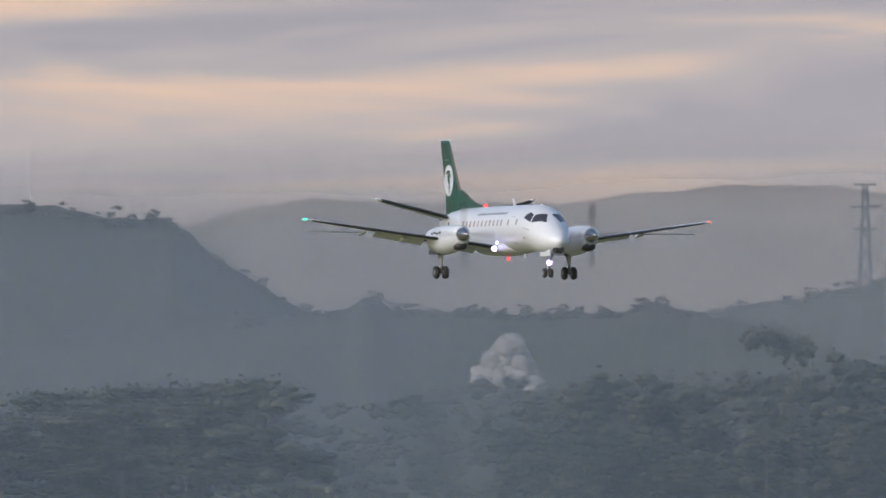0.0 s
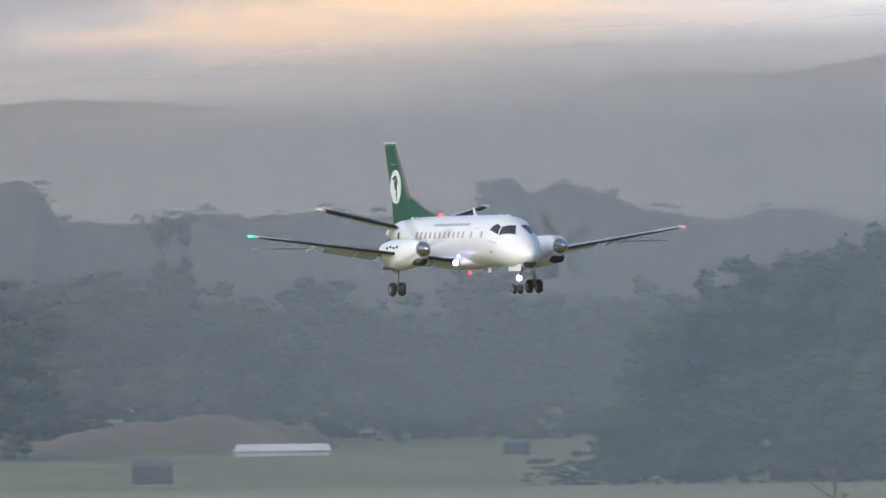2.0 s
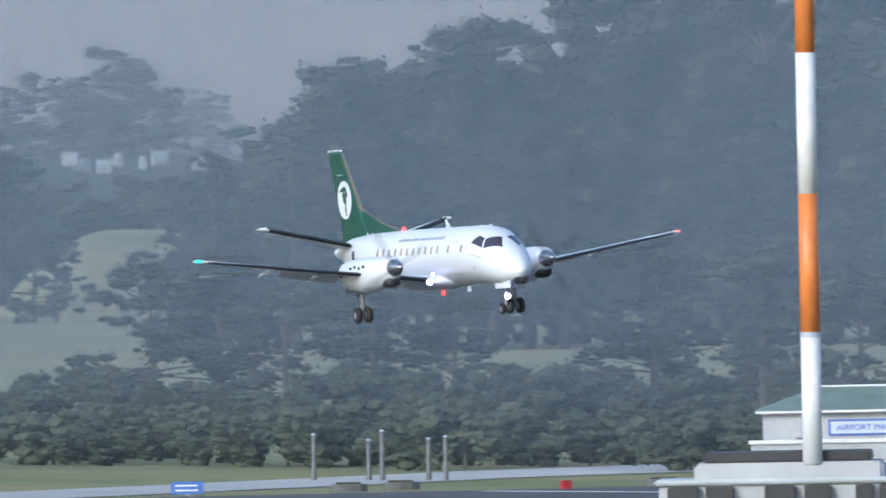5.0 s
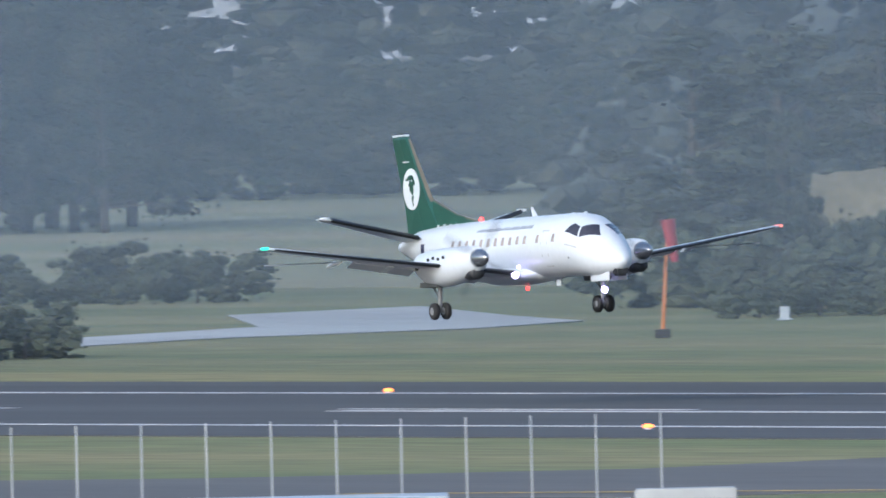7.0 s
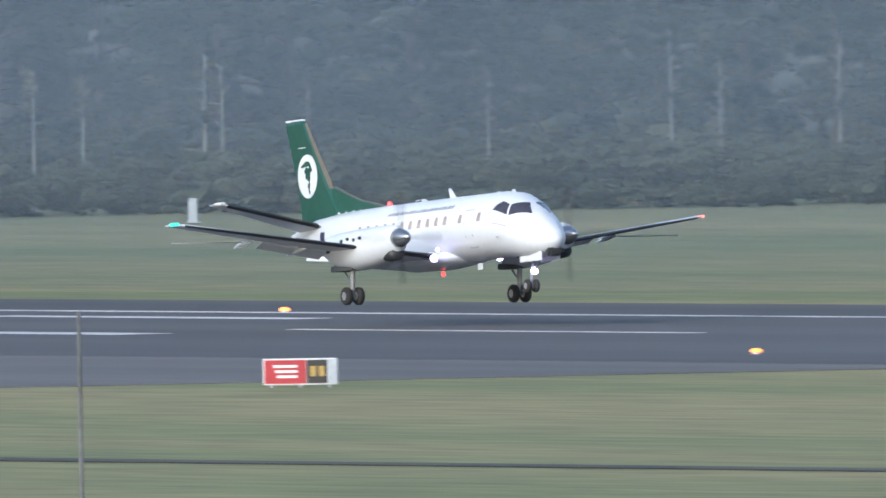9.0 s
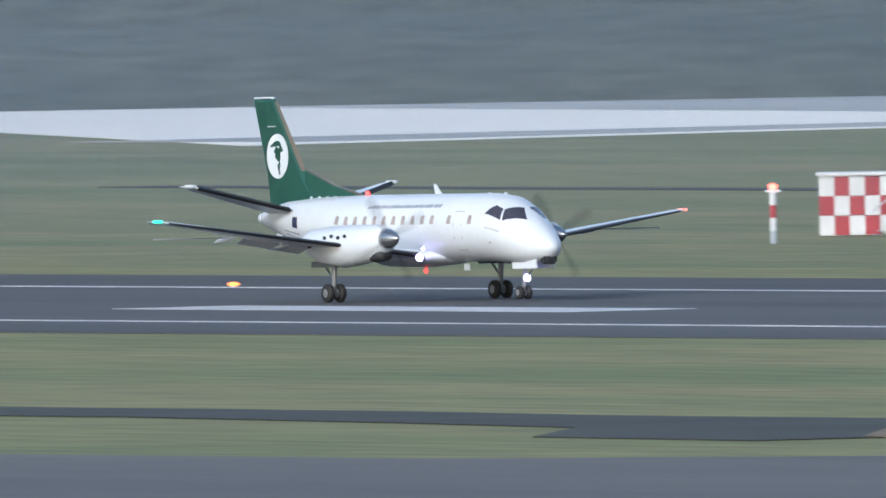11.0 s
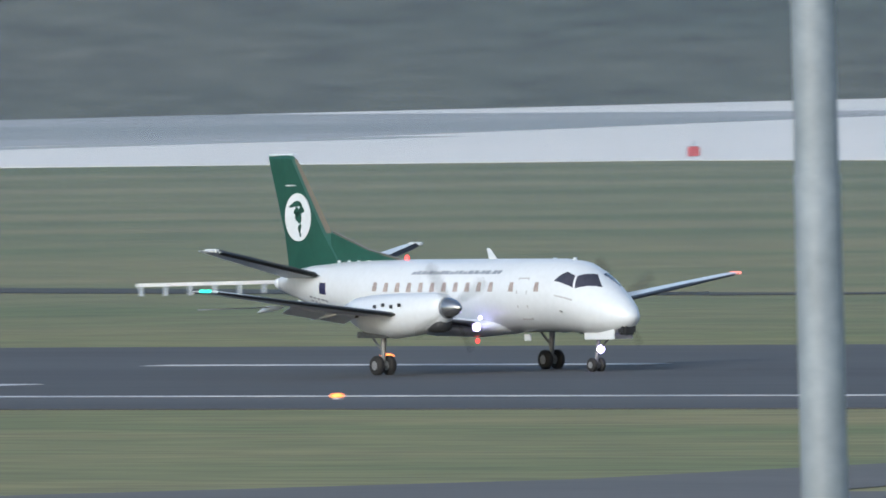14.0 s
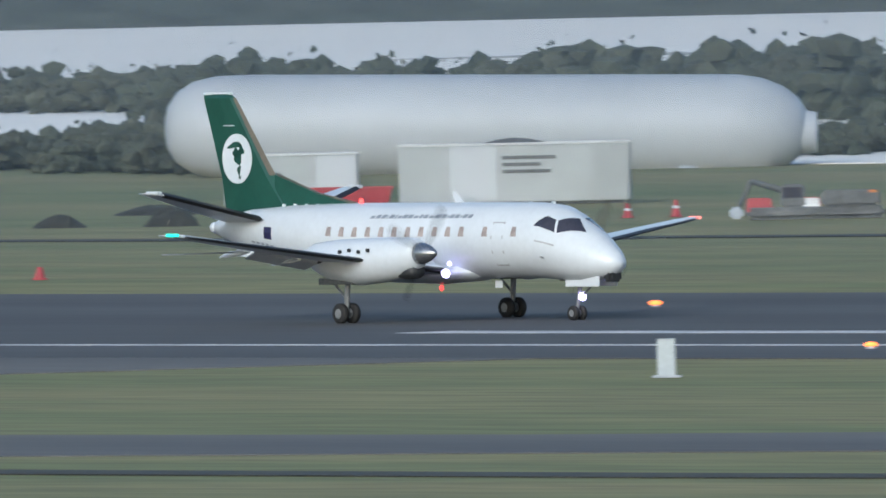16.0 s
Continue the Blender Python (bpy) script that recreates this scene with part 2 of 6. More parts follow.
def cloud_sky():
    """Bands of lit evening cloud over a grey-mauve sky."""
    m, n, l, p = nodes_of("evening_cloud")
    n.remove(p)
    co, mp = n.new("ShaderNodeTexCoord"), n.new("ShaderNodeMapping")
    mp.inputs["Scale"].default_value = (1, 1, 9.0)
    mp.inputs["Rotation"].default_value = (0, radians(0.6), 0)
    l.new(co.outputs["Object"], mp.inputs["Vector"])
    t = n.new("ShaderNodeTexNoise")
    t.inputs["Scale"].default_value, t.inputs["Detail"].default_value, t.inputs["Roughness"].default_value, t.inputs["Distortion"].default_value = 0.010, 6, 0.55, 0.5
    l.new(mp.outputs[0], t.inputs["Vector"])
    r = n.new("ShaderNodeValToRGB")
    r.color_ramp.elements[0].position, r.color_ramp.elements[0].color = 0.38, (0.37, 0.34, 0.345, 1)
    r.color_ramp.elements[1].position, r.color_ramp.elements[1].color = 0.68, (0.82, 0.56, 0.37, 1)
    e2 = r.color_ramp.elements.new(0.50)
    e2.color = (0.47, 0.41, 0.375, 1)
    l.new(t.outputs["Fac"], r.inputs["Fac"])
    # cooler and greyer away from the glow in the west
    sep, mr, mix = n.new("ShaderNodeSeparateXYZ"), n.new("ShaderNodeMapRange"), n.new("ShaderNodeMix")
    l.new(co.outputs["Object"], sep.inputs[0])
    l.new(sep.outputs["Y"], mr.inputs["Value"])
    mr.inputs["From Min"].default_value, mr.inputs["From Max"].default_value = 1650, 1760
    mix.data_type = "RGBA"
    mix.inputs["B"].default_value = (0.80, 0.85, 0.95, 1)
    l.new(mr.outputs[0], mix.inputs["Factor"])
    l.new(r.outputs[0], mix.inputs["A"])
    e = n.new("ShaderNodeEmission")
    e.inputs["Strength"].default_value = 1.36
    l.new(mix.outputs["Result"], e.inputs["Color"])
    l.new(e.outputs[0], n["Material Output"].inputs["Surface"])
    return m


GRASS = surface("mown_grass", (0.148, 0.178, 0.060), 0.9, vary=0.42, scale=0.038, second=(0.265, 0.235, 0.100), fine=13, stretch=(0.28, 1.5, 1), bump=0.2)
ASPHALT = surface("runway_asphalt", (0.080, 0.079, 0.080), 0.8, vary=0.25, scale=0.05, second=(0.050, 0.050, 0.052), fine=30, stretch=(0.08, 1.6, 1))
TAXI = surface("taxiway_asphalt", (0.128, 0.124, 0.119), 0.85, vary=0.2, scale=0.06, second=(0.082, 0.081, 0.081), fine=25, stretch=(0.15, 1.3, 1))
MARKING = surface("runway_paint", (0.62, 0.63, 0.65), 0.6, vary=0.3, scale=0.4, fine=10)
YELLOW = surface("taxiway_yellow_paint", (0.44, 0.31, 0.09), 0.6, vary=0.3, scale=0.5)
SAND = surface("pale_mud_and_sand", (0.50, 0.48, 0.45), 0.55, vary=0.25, scale=0.02, second=(0.36, 0.35, 0.33), fine=10, stretch=(0.3, 1, 1))
DITCH = surface("dark_wet_soil", (0.045, 0.045, 0.035), 0.8, vary=0.4, scale=0.15, fine=8)
SOIL = surface("bare_soil", (0.20, 0.16, 0.10), 0.9, vary=0.3, scale=0.3)
FOLIAGE = surface("dark_pine_foliage", (0.026, 0.040, 0.026), 0.8, vary=0.5, scale=0.14, second=(0.085, 0.088, 0.056), fine=6, random_tint=0.35)
SHRUB = surface("shrub_foliage", (0.045, 0.062, 0.032), 0.8, vary=0.5, scale=0.4, second=(0.075, 0.082, 0.048), fine=6, random_tint=0.3)
SCRUB = surface("grey_green_scrub", (0.055, 0.068, 0.044), 0.9, vary=0.4, scale=0.05, second=(0.085, 0.090, 0.060), fine=9)
PALEBARK = surface("pale_bark", (0.22, 0.21, 0.20), 0.85, vary=0.35, scale=0.9)
BARK = surface("grey_bark", (0.12, 0.105, 0.09), 0.9, vary=0.4, scale=0.8)
WOODED = surface("wooded_hillside", (0.045, 0.060, 0.038), 0.9, vary=0.5, scale=0.02, second=(0.075, 0.080, 0.055), fine=10)
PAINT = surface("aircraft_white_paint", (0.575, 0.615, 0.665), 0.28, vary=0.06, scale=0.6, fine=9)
GREEN = surface("fin_dark_green_paint", (0.014, 0.072, 0.054), 0.3, vary=0.15, scale=0.8)
BOOT = surface("black_rubber_boot", (0.018, 0.019, 0.022), 0.45, vary=0.3, scale=1.5)
BRONZE = surface("fin_bronze_edge", (0.13, 0.11, 0.085), 0.4, vary=0.2, scale=1.5)
BLACK = surface("tyre_rubber", (0.020, 0.020, 0.022), 0.75, vary=0.3, scale=3)
STEEL = surface("gear_leg_grey", (0.32, 0.33, 0.35), 0.4, 0.4, vary=0.25, scale=4)
METAL = surface("polished_spinner", (0.45, 0.46, 0.48), 0.25, 0.9, vary=0.15, scale=2)
GLASS = surface("dark_window_glass", (0.050, 0.050, 0.070), 0.10, vary=0.2, scale=2)
CABIN = surface("cabin_window", (0.46, 0.39, 0.37), 0.2, vary=0.3, scale=3)
GREYLINE = surface("grey_blue_lettering", (0.24, 0.27, 0.33), 0.4, vary=0.2, scale=3)
PANEL = surface("pale_panel_line", (0.36, 0.37, 0.40), 0.4, vary=0.1, scale=3)
FLAGBLUE = surface("flag_dark_blue", (0.02, 0.02, 0.08), 0.4, vary=0.2, scale=3)
BLADE = blade_material()
ORANGE = surface("orange_pole_paint", (0.62, 0.20, 0.045), 0.45, vary=0.15, scale=1.2, fine=6)
WHITE = surface("weathered_white_paint", (0.68, 0.70, 0.73), 0.5, vary=0.15, scale=0.8, fine=7)
GALV = surface("galvanised_steel", (0.42, 0.47, 0.54), 0.45, 0.0, vary=0.2, scale=1.0, fine=7)
LAMPPOST = surface("dull_lamp_post_steel", (0.24, 0.285, 0.34), 0.5, 0.0, vary=0.2, scale=1.0, fine=7)
PALEBOARD = surface("pale_grey_board_paint", (0.42, 0.47, 0.51), 0.55, vary=0.15, scale=0.8, fine=7)
# woodland colour lightened to stand in for the haze before the far bank
FARWOOD = surface("haze_lightened_woodland", (0.080, 0.095, 0.070), 0.9, vary=0.5, scale=0.02, second=(0.125, 0.125, 0.090), fine=10)
RED = surface("signal_red_paint", (0.38, 0.030, 0.042), 0.5, vary=0.2, scale=1.0)
ROOF = surface("green_grey_roof", (0.17, 0.23, 0.20), 0.6, vary=0.2, scale=0.6)
WALL = surface("pale_grey_wall", (0.38, 0.40, 0.42), 0.7, vary=0.15, scale=0.5)
DARK = surface("dark_opening", (0.03, 0.032, 0.036), 0.6, vary=0.3, scale=1)
BLUE = surface("blue_sign_paint", (0.05, 0.13, 0.42), 0.5, vary=0.15, scale=1)
TANK = surface("white_tank_paint", (0.47, 0.50, 0.55), 0.45, vary=0.08, scale=0.25, fine=8)
CONTAINER = surface("pale_container_paint", (0.41, 0.44, 0.46), 0.55, vary=0.15, scale=0.5)
GREYMETAL = surface("grey_machinery", (0.16, 0.17, 0.18), 0.6, 0.2, vary=0.4, scale=1)
MEADOW = surface("pale_meadow", (0.21, 0.235, 0.11), 0.9, vary=0.35, scale=0.02, second=(0.33, 0.285, 0.155), fine=9, stretch=(0.3, 0.9, 1))
STEAM = surface("white_steam", (0.40, 0.40, 0.39), 1.0, vary=0.1, scale=0.3)
STEAM.node_tree.nodes["Principled BSDF"].inputs["Alpha"].default_value = 0.9
STRAW = surface("dry_straw_grass", (0.25, 0.225, 0.145), 0.9, vary=0.3, scale=0.2)
AMBER = glow("amber_edge_light", (1.0, 0.24, 0.045), 2.3)
LANDING = glow("landing_light", (0.70, 0.56, 1.0), 7)
NAV_GREEN = glow("green_navigation_light", (0.10, 1.0, 0.65), 1.0)
NAV_RED = glow("red_navigation_light", (1.0, 0.30, 0.24), 0.6)
BEACON = glow("red_beacon", (1.0, 0.06, 0.05), 2.5)
OBSTRUCTION = glow("red_obstruction_light", (1.0, 0.08, 0.05), 9)
# near-white base colour stands in for the bright sky reflected in the water
WATER = surface("water_painted_sky_shine", (1.0, 0.94, 0.85), 0.55, vary=0.08, scale=0.05, fine=20, bump=0.05)


# ---- mesh helpers ----
def part(name, bm, material, parent=None, label="", smooth=False):
    me = bpy.data.meshes.new(name)
    bm.normal_update()
    bm.to_mesh(me)
    bm.free()
    me.materials.append(material)
    if smooth:
        for f in me.polygons:
            f.use_smooth = True
    ob = new(name, me)
    if parent:
        ob.parent = parent
    return tagged(ob, label)


def thing(name, label, category, m=Matrix(), group="", kind=""):
    ob = new(name)
    ob.matrix_basis = m
    ob.empty_display_size = 0.3
    return tagged(ob, label, category, group, kind)


def box(x0, x1, y0, y1, z0, z1, bevel=0.0, bm=None):
    bm = bm or bmesh.new()
    made = bmesh.ops.create_cube(bm, size=1.0, matrix=Matrix.LocRotScale(((x0 + x1) / 2, (y0 + y1) / 2, (z0 + z1) / 2), None, (x1 - x0, y1 - y0, z1 - z0)))
    if bevel:
        edges = list({e for v in made["verts"] for e in v.link_edges})
        bmesh.ops.bevel(bm, geom=edges, offset=bevel, segments=2, affect="EDGES")
    return bm


def tube(p, q, r0, r1=None, n=12, bm=None):
    bm = bm or bmesh.new()
    p, q = Vector(p), Vector(q)
    m = Matrix.Translation((p + q) / 2) @ (q - p).to_track_quat("Z", "Y").to_matrix().to_4x4()
    bmesh.ops.create_cone(bm, cap_ends=True, segments=n, radius1=r0, radius2=r0 if r1 is None else r1, depth=(q - p).length, matrix=m)
    return bm


def loft(rings, bm=None, caps=True):
    """A skin over rings of points, all of one length."""
    bm = bm or bmesh.new()
    made = [[bm.verts.new(p) for p in ring] for ring in rings]
    k = len(rings[0])
    for a, b in zip(made, made[1:]):
        for i in range(k):
            bm.faces.new((a[i], a[(i + 1) % k], b[(i + 1) % k], b[i]))
    if caps:
        bm.faces.new(made[0][::-1])
        bm.faces.new(made[-1])
    bmesh.ops.recalc_face_normals(bm, faces=bm.faces)
    return bm


def lathe_x(profile, y, z, n=20, squash=1.0):
    """Rings round an axis along x: (x, radius, height offset)."""
    return loft([[(x, y + r * math.cos(2 * math.pi * i / n), z + dz + squash * r * math.sin(2 * math.pi * i / n)) for i in range(n)] for x, r, dz in profile])


def foil(le, te, y, z, thick, n=10):
    """A wing section in the x-z plane at y."""
    pts = []
    for i in range(n):
        s = i / (n - 1)
        t = thick * 2.6 * (math.sqrt(s) - s) * 0.5 + 0.006 * (1 - s)
        pts.append((s, t))
    c = le - te
    return [(le - s * c, y, z + t) for s, t in pts] + [(le - s * c, y, z - 0.7 * t) for s, t in pts[::-1][:-1]]


def flat(points, z, thick=0.03):
    """A thin slab with the given outline in plan."""
    bm = bmesh.new()
    low, top = [bm.verts.new((x, y, z - thick)) for x, y in points], [bm.verts.new((x, y, z)) for x, y in points]
    k = len(points)
    bm.faces.new(top)
    for i in range(k):
        bm.faces.new((low[i], low[(i + 1) % k], top[(i + 1) % k], top[i]))
    bmesh.ops.recalc_face_normals(bm, faces=bm.faces)
    bmesh.ops.triangulate(bm, faces=[f for f in bm.faces if len(f.verts) > 4])
    return bm


# ---- ground, runway, water ----
def terrain(x, y):
    """Level airfield; far out the land rises gently, with a bank under the far woods."""
    r = math.hypot(x, y)
    return 1.5 * min(max(r - 3200, 0.0), 350) / 350 + 3.8 * min(max(r - 3550, 0.0), 250) / 250 + 0.004 * max(r - 3800, 0.0)


def build_ground():
    bm = bmesh.new()
    xs = [-5400 + 120 * i for i in range(60)]
    ys = [-900 + 100 * i for i in range(56)]
    grid = [[bm.verts.new((x, y, terrain(x, y) - 0.02)) for y in ys] for x in xs]
    for i in range(len(xs) - 1):
        for j in range(len(ys) - 1):
            bm.faces.new((grid[i][j], grid[i + 1][j], grid[i + 1][j + 1], grid[i][j + 1]))
    tagged(part("ground", bm, GRASS), "mown green and straw-coloured airfield grass", "ground", kind="structure")


def build_airfield():
    tagged(part("runway", box(-1235, 900, 469, 541, -0.02, 0.02), ASPHALT), "dark worn asphalt runway with rubber streaks", "runway", kind="structure")

    def mark(name, points, material=MARKING, z=0.035, label="worn white painted line on the runway"):
        tagged(part(name, flat(points, z, 0.012), material), label, "marking", kind="structure")

    def bar(x0, x1, y, w):
        mark("runway_marking", [(x0, y - w / 2), (x1, y - w / 2), (x1, y + w / 2), (x0, y + w / 2)])

    bar(-1230, -955, 481.9, 0.9)
    bar(-835, 890, 481.9, 0.9)
    bar(-1230, -812, 524.2, 0.9)
    for k in range(6):
        bar(-1200 + 60 * k, -1170 + 60 * k, 502.5, 0.6)
    for x0, x1, y, w in ((-1008, -957, 495, 2.2), (-1075, -1020, 500, 1.2), (-708, -680, 494.5, 2.6), (-557, -512, 495.5, 2.2), (-842, -812, 498.5, 5.0), (-704, -676, 517.5, 1.2), (-830, -795, 521.3, 1.0), (-1010, -985, 516.5, 1.6)):
        bar(x0, x1, y, w)
    for name, pts in (("taxiway", [(-948, 469.2), (-926, 451), (-917, 437), (-924, 425), (-1000, 392), (-960, 376), (-862, 412), (-853, 438), (-848, 469.2)]),
                      ("service_road", [(-646, 360), (-602, 363), (-592, 368), (-580, 377), (-556, 378), (-538, 384), (-528, 405), (-534, 425), (-549, 445), (-560, 469.2), (-520, 469.2), (-530, 440), (-520, 418), (-505, 396), (-440, 402), (-300, 440), (-300, 420), (-440, 384), (-540, 330), (-660, 330)])):
        tagged(part(name, flat(pts, 0.012, 0.03), TAXI), "grey asphalt taxiway joining the runway" if name == "taxiway" else "grey asphalt taxiway winding across the grass", "taxiway", kind="structure")
    for pts in ([(-549, 459.1), (-544.7, 466), (-543.6, 465.2), (-547.9, 458.3)], [(-543.1, 457.3), (-539.1, 455.6), (-545.4, 462.3), (-550.7, 467.8), (-552.4, 468.4), (-548.1, 463.9)], [(-884, 411), (-845, 423.5), (-845, 424.2), (-884, 411.7)]):
        mark("taxiway_marking", pts, YELLOW, 0.035 if len(pts) < 5 else 0.048, "thin worn yellow taxiway line")
    # drains and the perimeter track
    for name, pts, mat, label in (("ditch", [(-760, 373), (-690, 377.5), (-690, 379.5), (-760, 375.5)], DITCH, "dark wet drain across the grass"),
                                  ("ditch", [(-690, 389), (-665, 391), (-647, 389), (-634, 387), (-624, 379.5), (-612, 379), (-611, 388), (-604, 383), (-595, 384.5), (-575, 377), (-557, 379), (-575, 387), (-617, 398), (-646, 396.5), (-662, 398), (-690, 397.5)], DITCH, "dark wet drain across the grass"),
                                  ("ditch", [(-1180, 696), (-1035, 684), (-960, 667), (-872, 625), (-800, 612.5), (-700, 616), (-500, 640), (-500, 644), (-700, 619.5), (-800, 615.5), (-880, 633), (-950, 671), (-1035, 688), (-1180, 700)], DITCH, "dark wet drain across the grass beyond the runway"),
                                  ("ditch", [(-480, 371), (-400, 371), (-330, 374), (-330, 376.5), (-400, 374), (-480, 374)], DITCH, "dark wet drain across the grass"),
                                  ("soil_patch", [(-945, 660), (-900, 640), (-868, 620), (-905, 626), (-950, 650)], DITCH, "patch of dark turned soil on the grass"),
                                  ("soil_patch", [(-613, 383), (-603, 381), (-598, 386.5), (-612, 391.5), (-627, 393)], SOIL, "bare brown soil patch beside the drain")):
        tagged(part(name, flat(pts, 0.035 if mat is SOIL else 0.02, 0.03), mat), label, "drain" if name == "ditch" else "soil", kind="structure")
    tagged(part("straw_field", flat([(-1640, 735), (-1560, 735), (-1540, 742), (-2300, 1110), (-2610, 1250), (-2660, 1160), (-2000, 850)], 0.03), MEADOW), "pale straw-green meadow beyond the shore", "field", kind="structure")
    tagged(part("straw_field", flat([(-1754, 587), (-1730, 657), (-1705, 717), (-2840, 1194), (-2880, 1089), (-2921, 977)], 0.03), MEADOW), "dry straw-coloured field before the woods", "field", kind="structure")
    # sea wall and tidal flat at the end of the airfield
    tagged(part("beach", flat([(-1205, 470), (-1247, 516), (-1280, 548), (-1310, 592), (-1339, 616), (-1352, 636), (-1372, 651), (-1403, 662), (-1465, 686), (-1445, 666), (-1385, 640), (-1343, 606), (-1308, 556), (-1268, 518), (-1224, 470)], 0.03), SAND), "pale strip of sand and mud by the airfield", "beach", kind="structure")
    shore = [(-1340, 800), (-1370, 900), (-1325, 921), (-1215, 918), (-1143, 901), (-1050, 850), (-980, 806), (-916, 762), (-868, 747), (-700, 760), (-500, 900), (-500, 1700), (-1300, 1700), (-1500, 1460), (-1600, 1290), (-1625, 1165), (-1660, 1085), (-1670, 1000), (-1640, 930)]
    tagged(part("water", flat(shore, 0.03), WATER), "calm shallow tidal water, sky shine painted into its near-white colour", "water", kind="structure")
    for k, pts in enumerate(([(-1350, 810), (-1372, 893), (-1376, 950), (-1360, 1010), (-1372, 1014), (-1388, 950), (-1384, 895), (-1375, 810)],
[(-1379, 889), (-1368, 912), (-1370, 943), (-1400, 969), (-1372, 1004), (-1410, 1090), (-1620, 1135), (-1652, 1090), (-1662, 1045), (-1664, 1002), (-1630, 940)],
                [(-1150, 930), (-1075, 905), (-1020, 888), (-1020, 896), (-1075, 916), (-1150, 942)],
                [(-1240, 1060), (-1206, 1073), (-1150, 1090), (-1150, 1100), (-1206, 1086), (-1240, 1074)])):
        tagged(part("mud_bank", flat(pts, 0.05 + 0.006 * k, 0.03), SAND), "low pale mud bank in the shallow water", "mud bank", kind="structure")
    tagged(part("wet_shore", flat([(-1381, 880), (-1366, 910), (-1364, 938), (-1342, 920), (-1327, 856)], 0.085, 0.03), DITCH), "dark wet edge of the shore", "shore", kind="structure")
    # see-through sheets over the land behind the runway, haze put into their colours
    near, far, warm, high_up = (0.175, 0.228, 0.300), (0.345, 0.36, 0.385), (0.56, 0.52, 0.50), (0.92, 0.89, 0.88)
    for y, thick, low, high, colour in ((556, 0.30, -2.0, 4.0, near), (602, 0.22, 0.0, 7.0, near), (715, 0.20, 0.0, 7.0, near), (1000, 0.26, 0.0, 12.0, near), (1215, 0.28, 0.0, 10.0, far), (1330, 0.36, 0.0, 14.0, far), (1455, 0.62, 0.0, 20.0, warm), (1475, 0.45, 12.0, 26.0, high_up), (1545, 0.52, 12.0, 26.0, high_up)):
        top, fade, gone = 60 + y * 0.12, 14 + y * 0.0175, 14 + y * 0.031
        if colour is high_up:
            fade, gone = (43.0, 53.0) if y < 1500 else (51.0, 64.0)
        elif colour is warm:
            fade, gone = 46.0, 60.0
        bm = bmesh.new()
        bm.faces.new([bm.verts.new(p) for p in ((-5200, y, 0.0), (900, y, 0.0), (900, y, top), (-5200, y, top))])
        ob = tagged(part("mist", bm, mist("painted_haze", thick, low, high, fade, gone, colour, 0.12 if colour is near else 0.0, y)), "see-through upright sheet painted as evening haze over the land", "mist", kind="structure")
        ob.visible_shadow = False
    # evening sky beyond the hills
    bm = bmesh.new()
    arc = [(4780 * math.cos(radians(100 + 0.8 * i)), 4780 * math.sin(radians(100 + 0.8 * i))) for i in range(90)]
    low, high = [bm.verts.new((x, y, -20)) for x, y in arc], [bm.verts.new((x, y, 330)) for x, y in arc]
    for i in range(len(arc) - 1):
        bm.faces.new((low[i], low[i + 1], high[i + 1], high[i]))
    tagged(part("backdrop", bm, cloud_sky()), "grey evening sky with bands of orange-lit cloud", "sky", kind="structure")


# ---- the aircraft ----
# origin on the ground between the main wheels; x ahead, y to its left, z up
FUSELAGE = ((9.28, 1.78, 0.06, 0.05), (9.15, 1.79, 0.29, 0.27), (8.82, 1.84, 0.51, 0.49), (8.32, 1.95, 0.74, 0.70), (7.75, 2.09, 0.93, 0.90), (7.10, 2.28, 1.07, 1.07),
            (6.50, 2.42, 1.14, 1.16), (5.6, 2.49, 1.16, 1.175), (3.0, 2.50, 1.16, 1.175), (0.0, 2.50, 1.16, 1.175), (-2.6, 2.50, 1.16, 1.175), (-4.5, 2.57, 1.10, 1.09),
            (-6.5, 2.73, 0.89, 0.88), (-8.4, 2.86, 0.58, 0.64), (-9.7, 2.92, 0.32, 0.38), (-10.35, 2.92, 0.15, 0.18))


def hull(x, angle):
    """A point of the fuselage skin: station x, angle in degrees up from its right side."""
    rows = FUSELAGE[::-1]
    for (xa, za, ya, ra), (xb, zb, yb, rb) in zip(rows, rows[1:]):
        if xa <= x <= xb:
            s = (x - xa) / (xb - xa)
            break
    else:
        s, (xa, za, ya, ra), (xb, zb, yb, rb) = 0, rows[-1], rows[-1]
    z, ry, rz = za + s * (zb - za), ya + s * (yb - ya), ra + s * (rb - ra)
    a = radians(angle)
    return Vector((x, -ry * math.cos(a), z + rz * math.sin(a))), Vector((0, -math.cos(a), math.sin(a)))


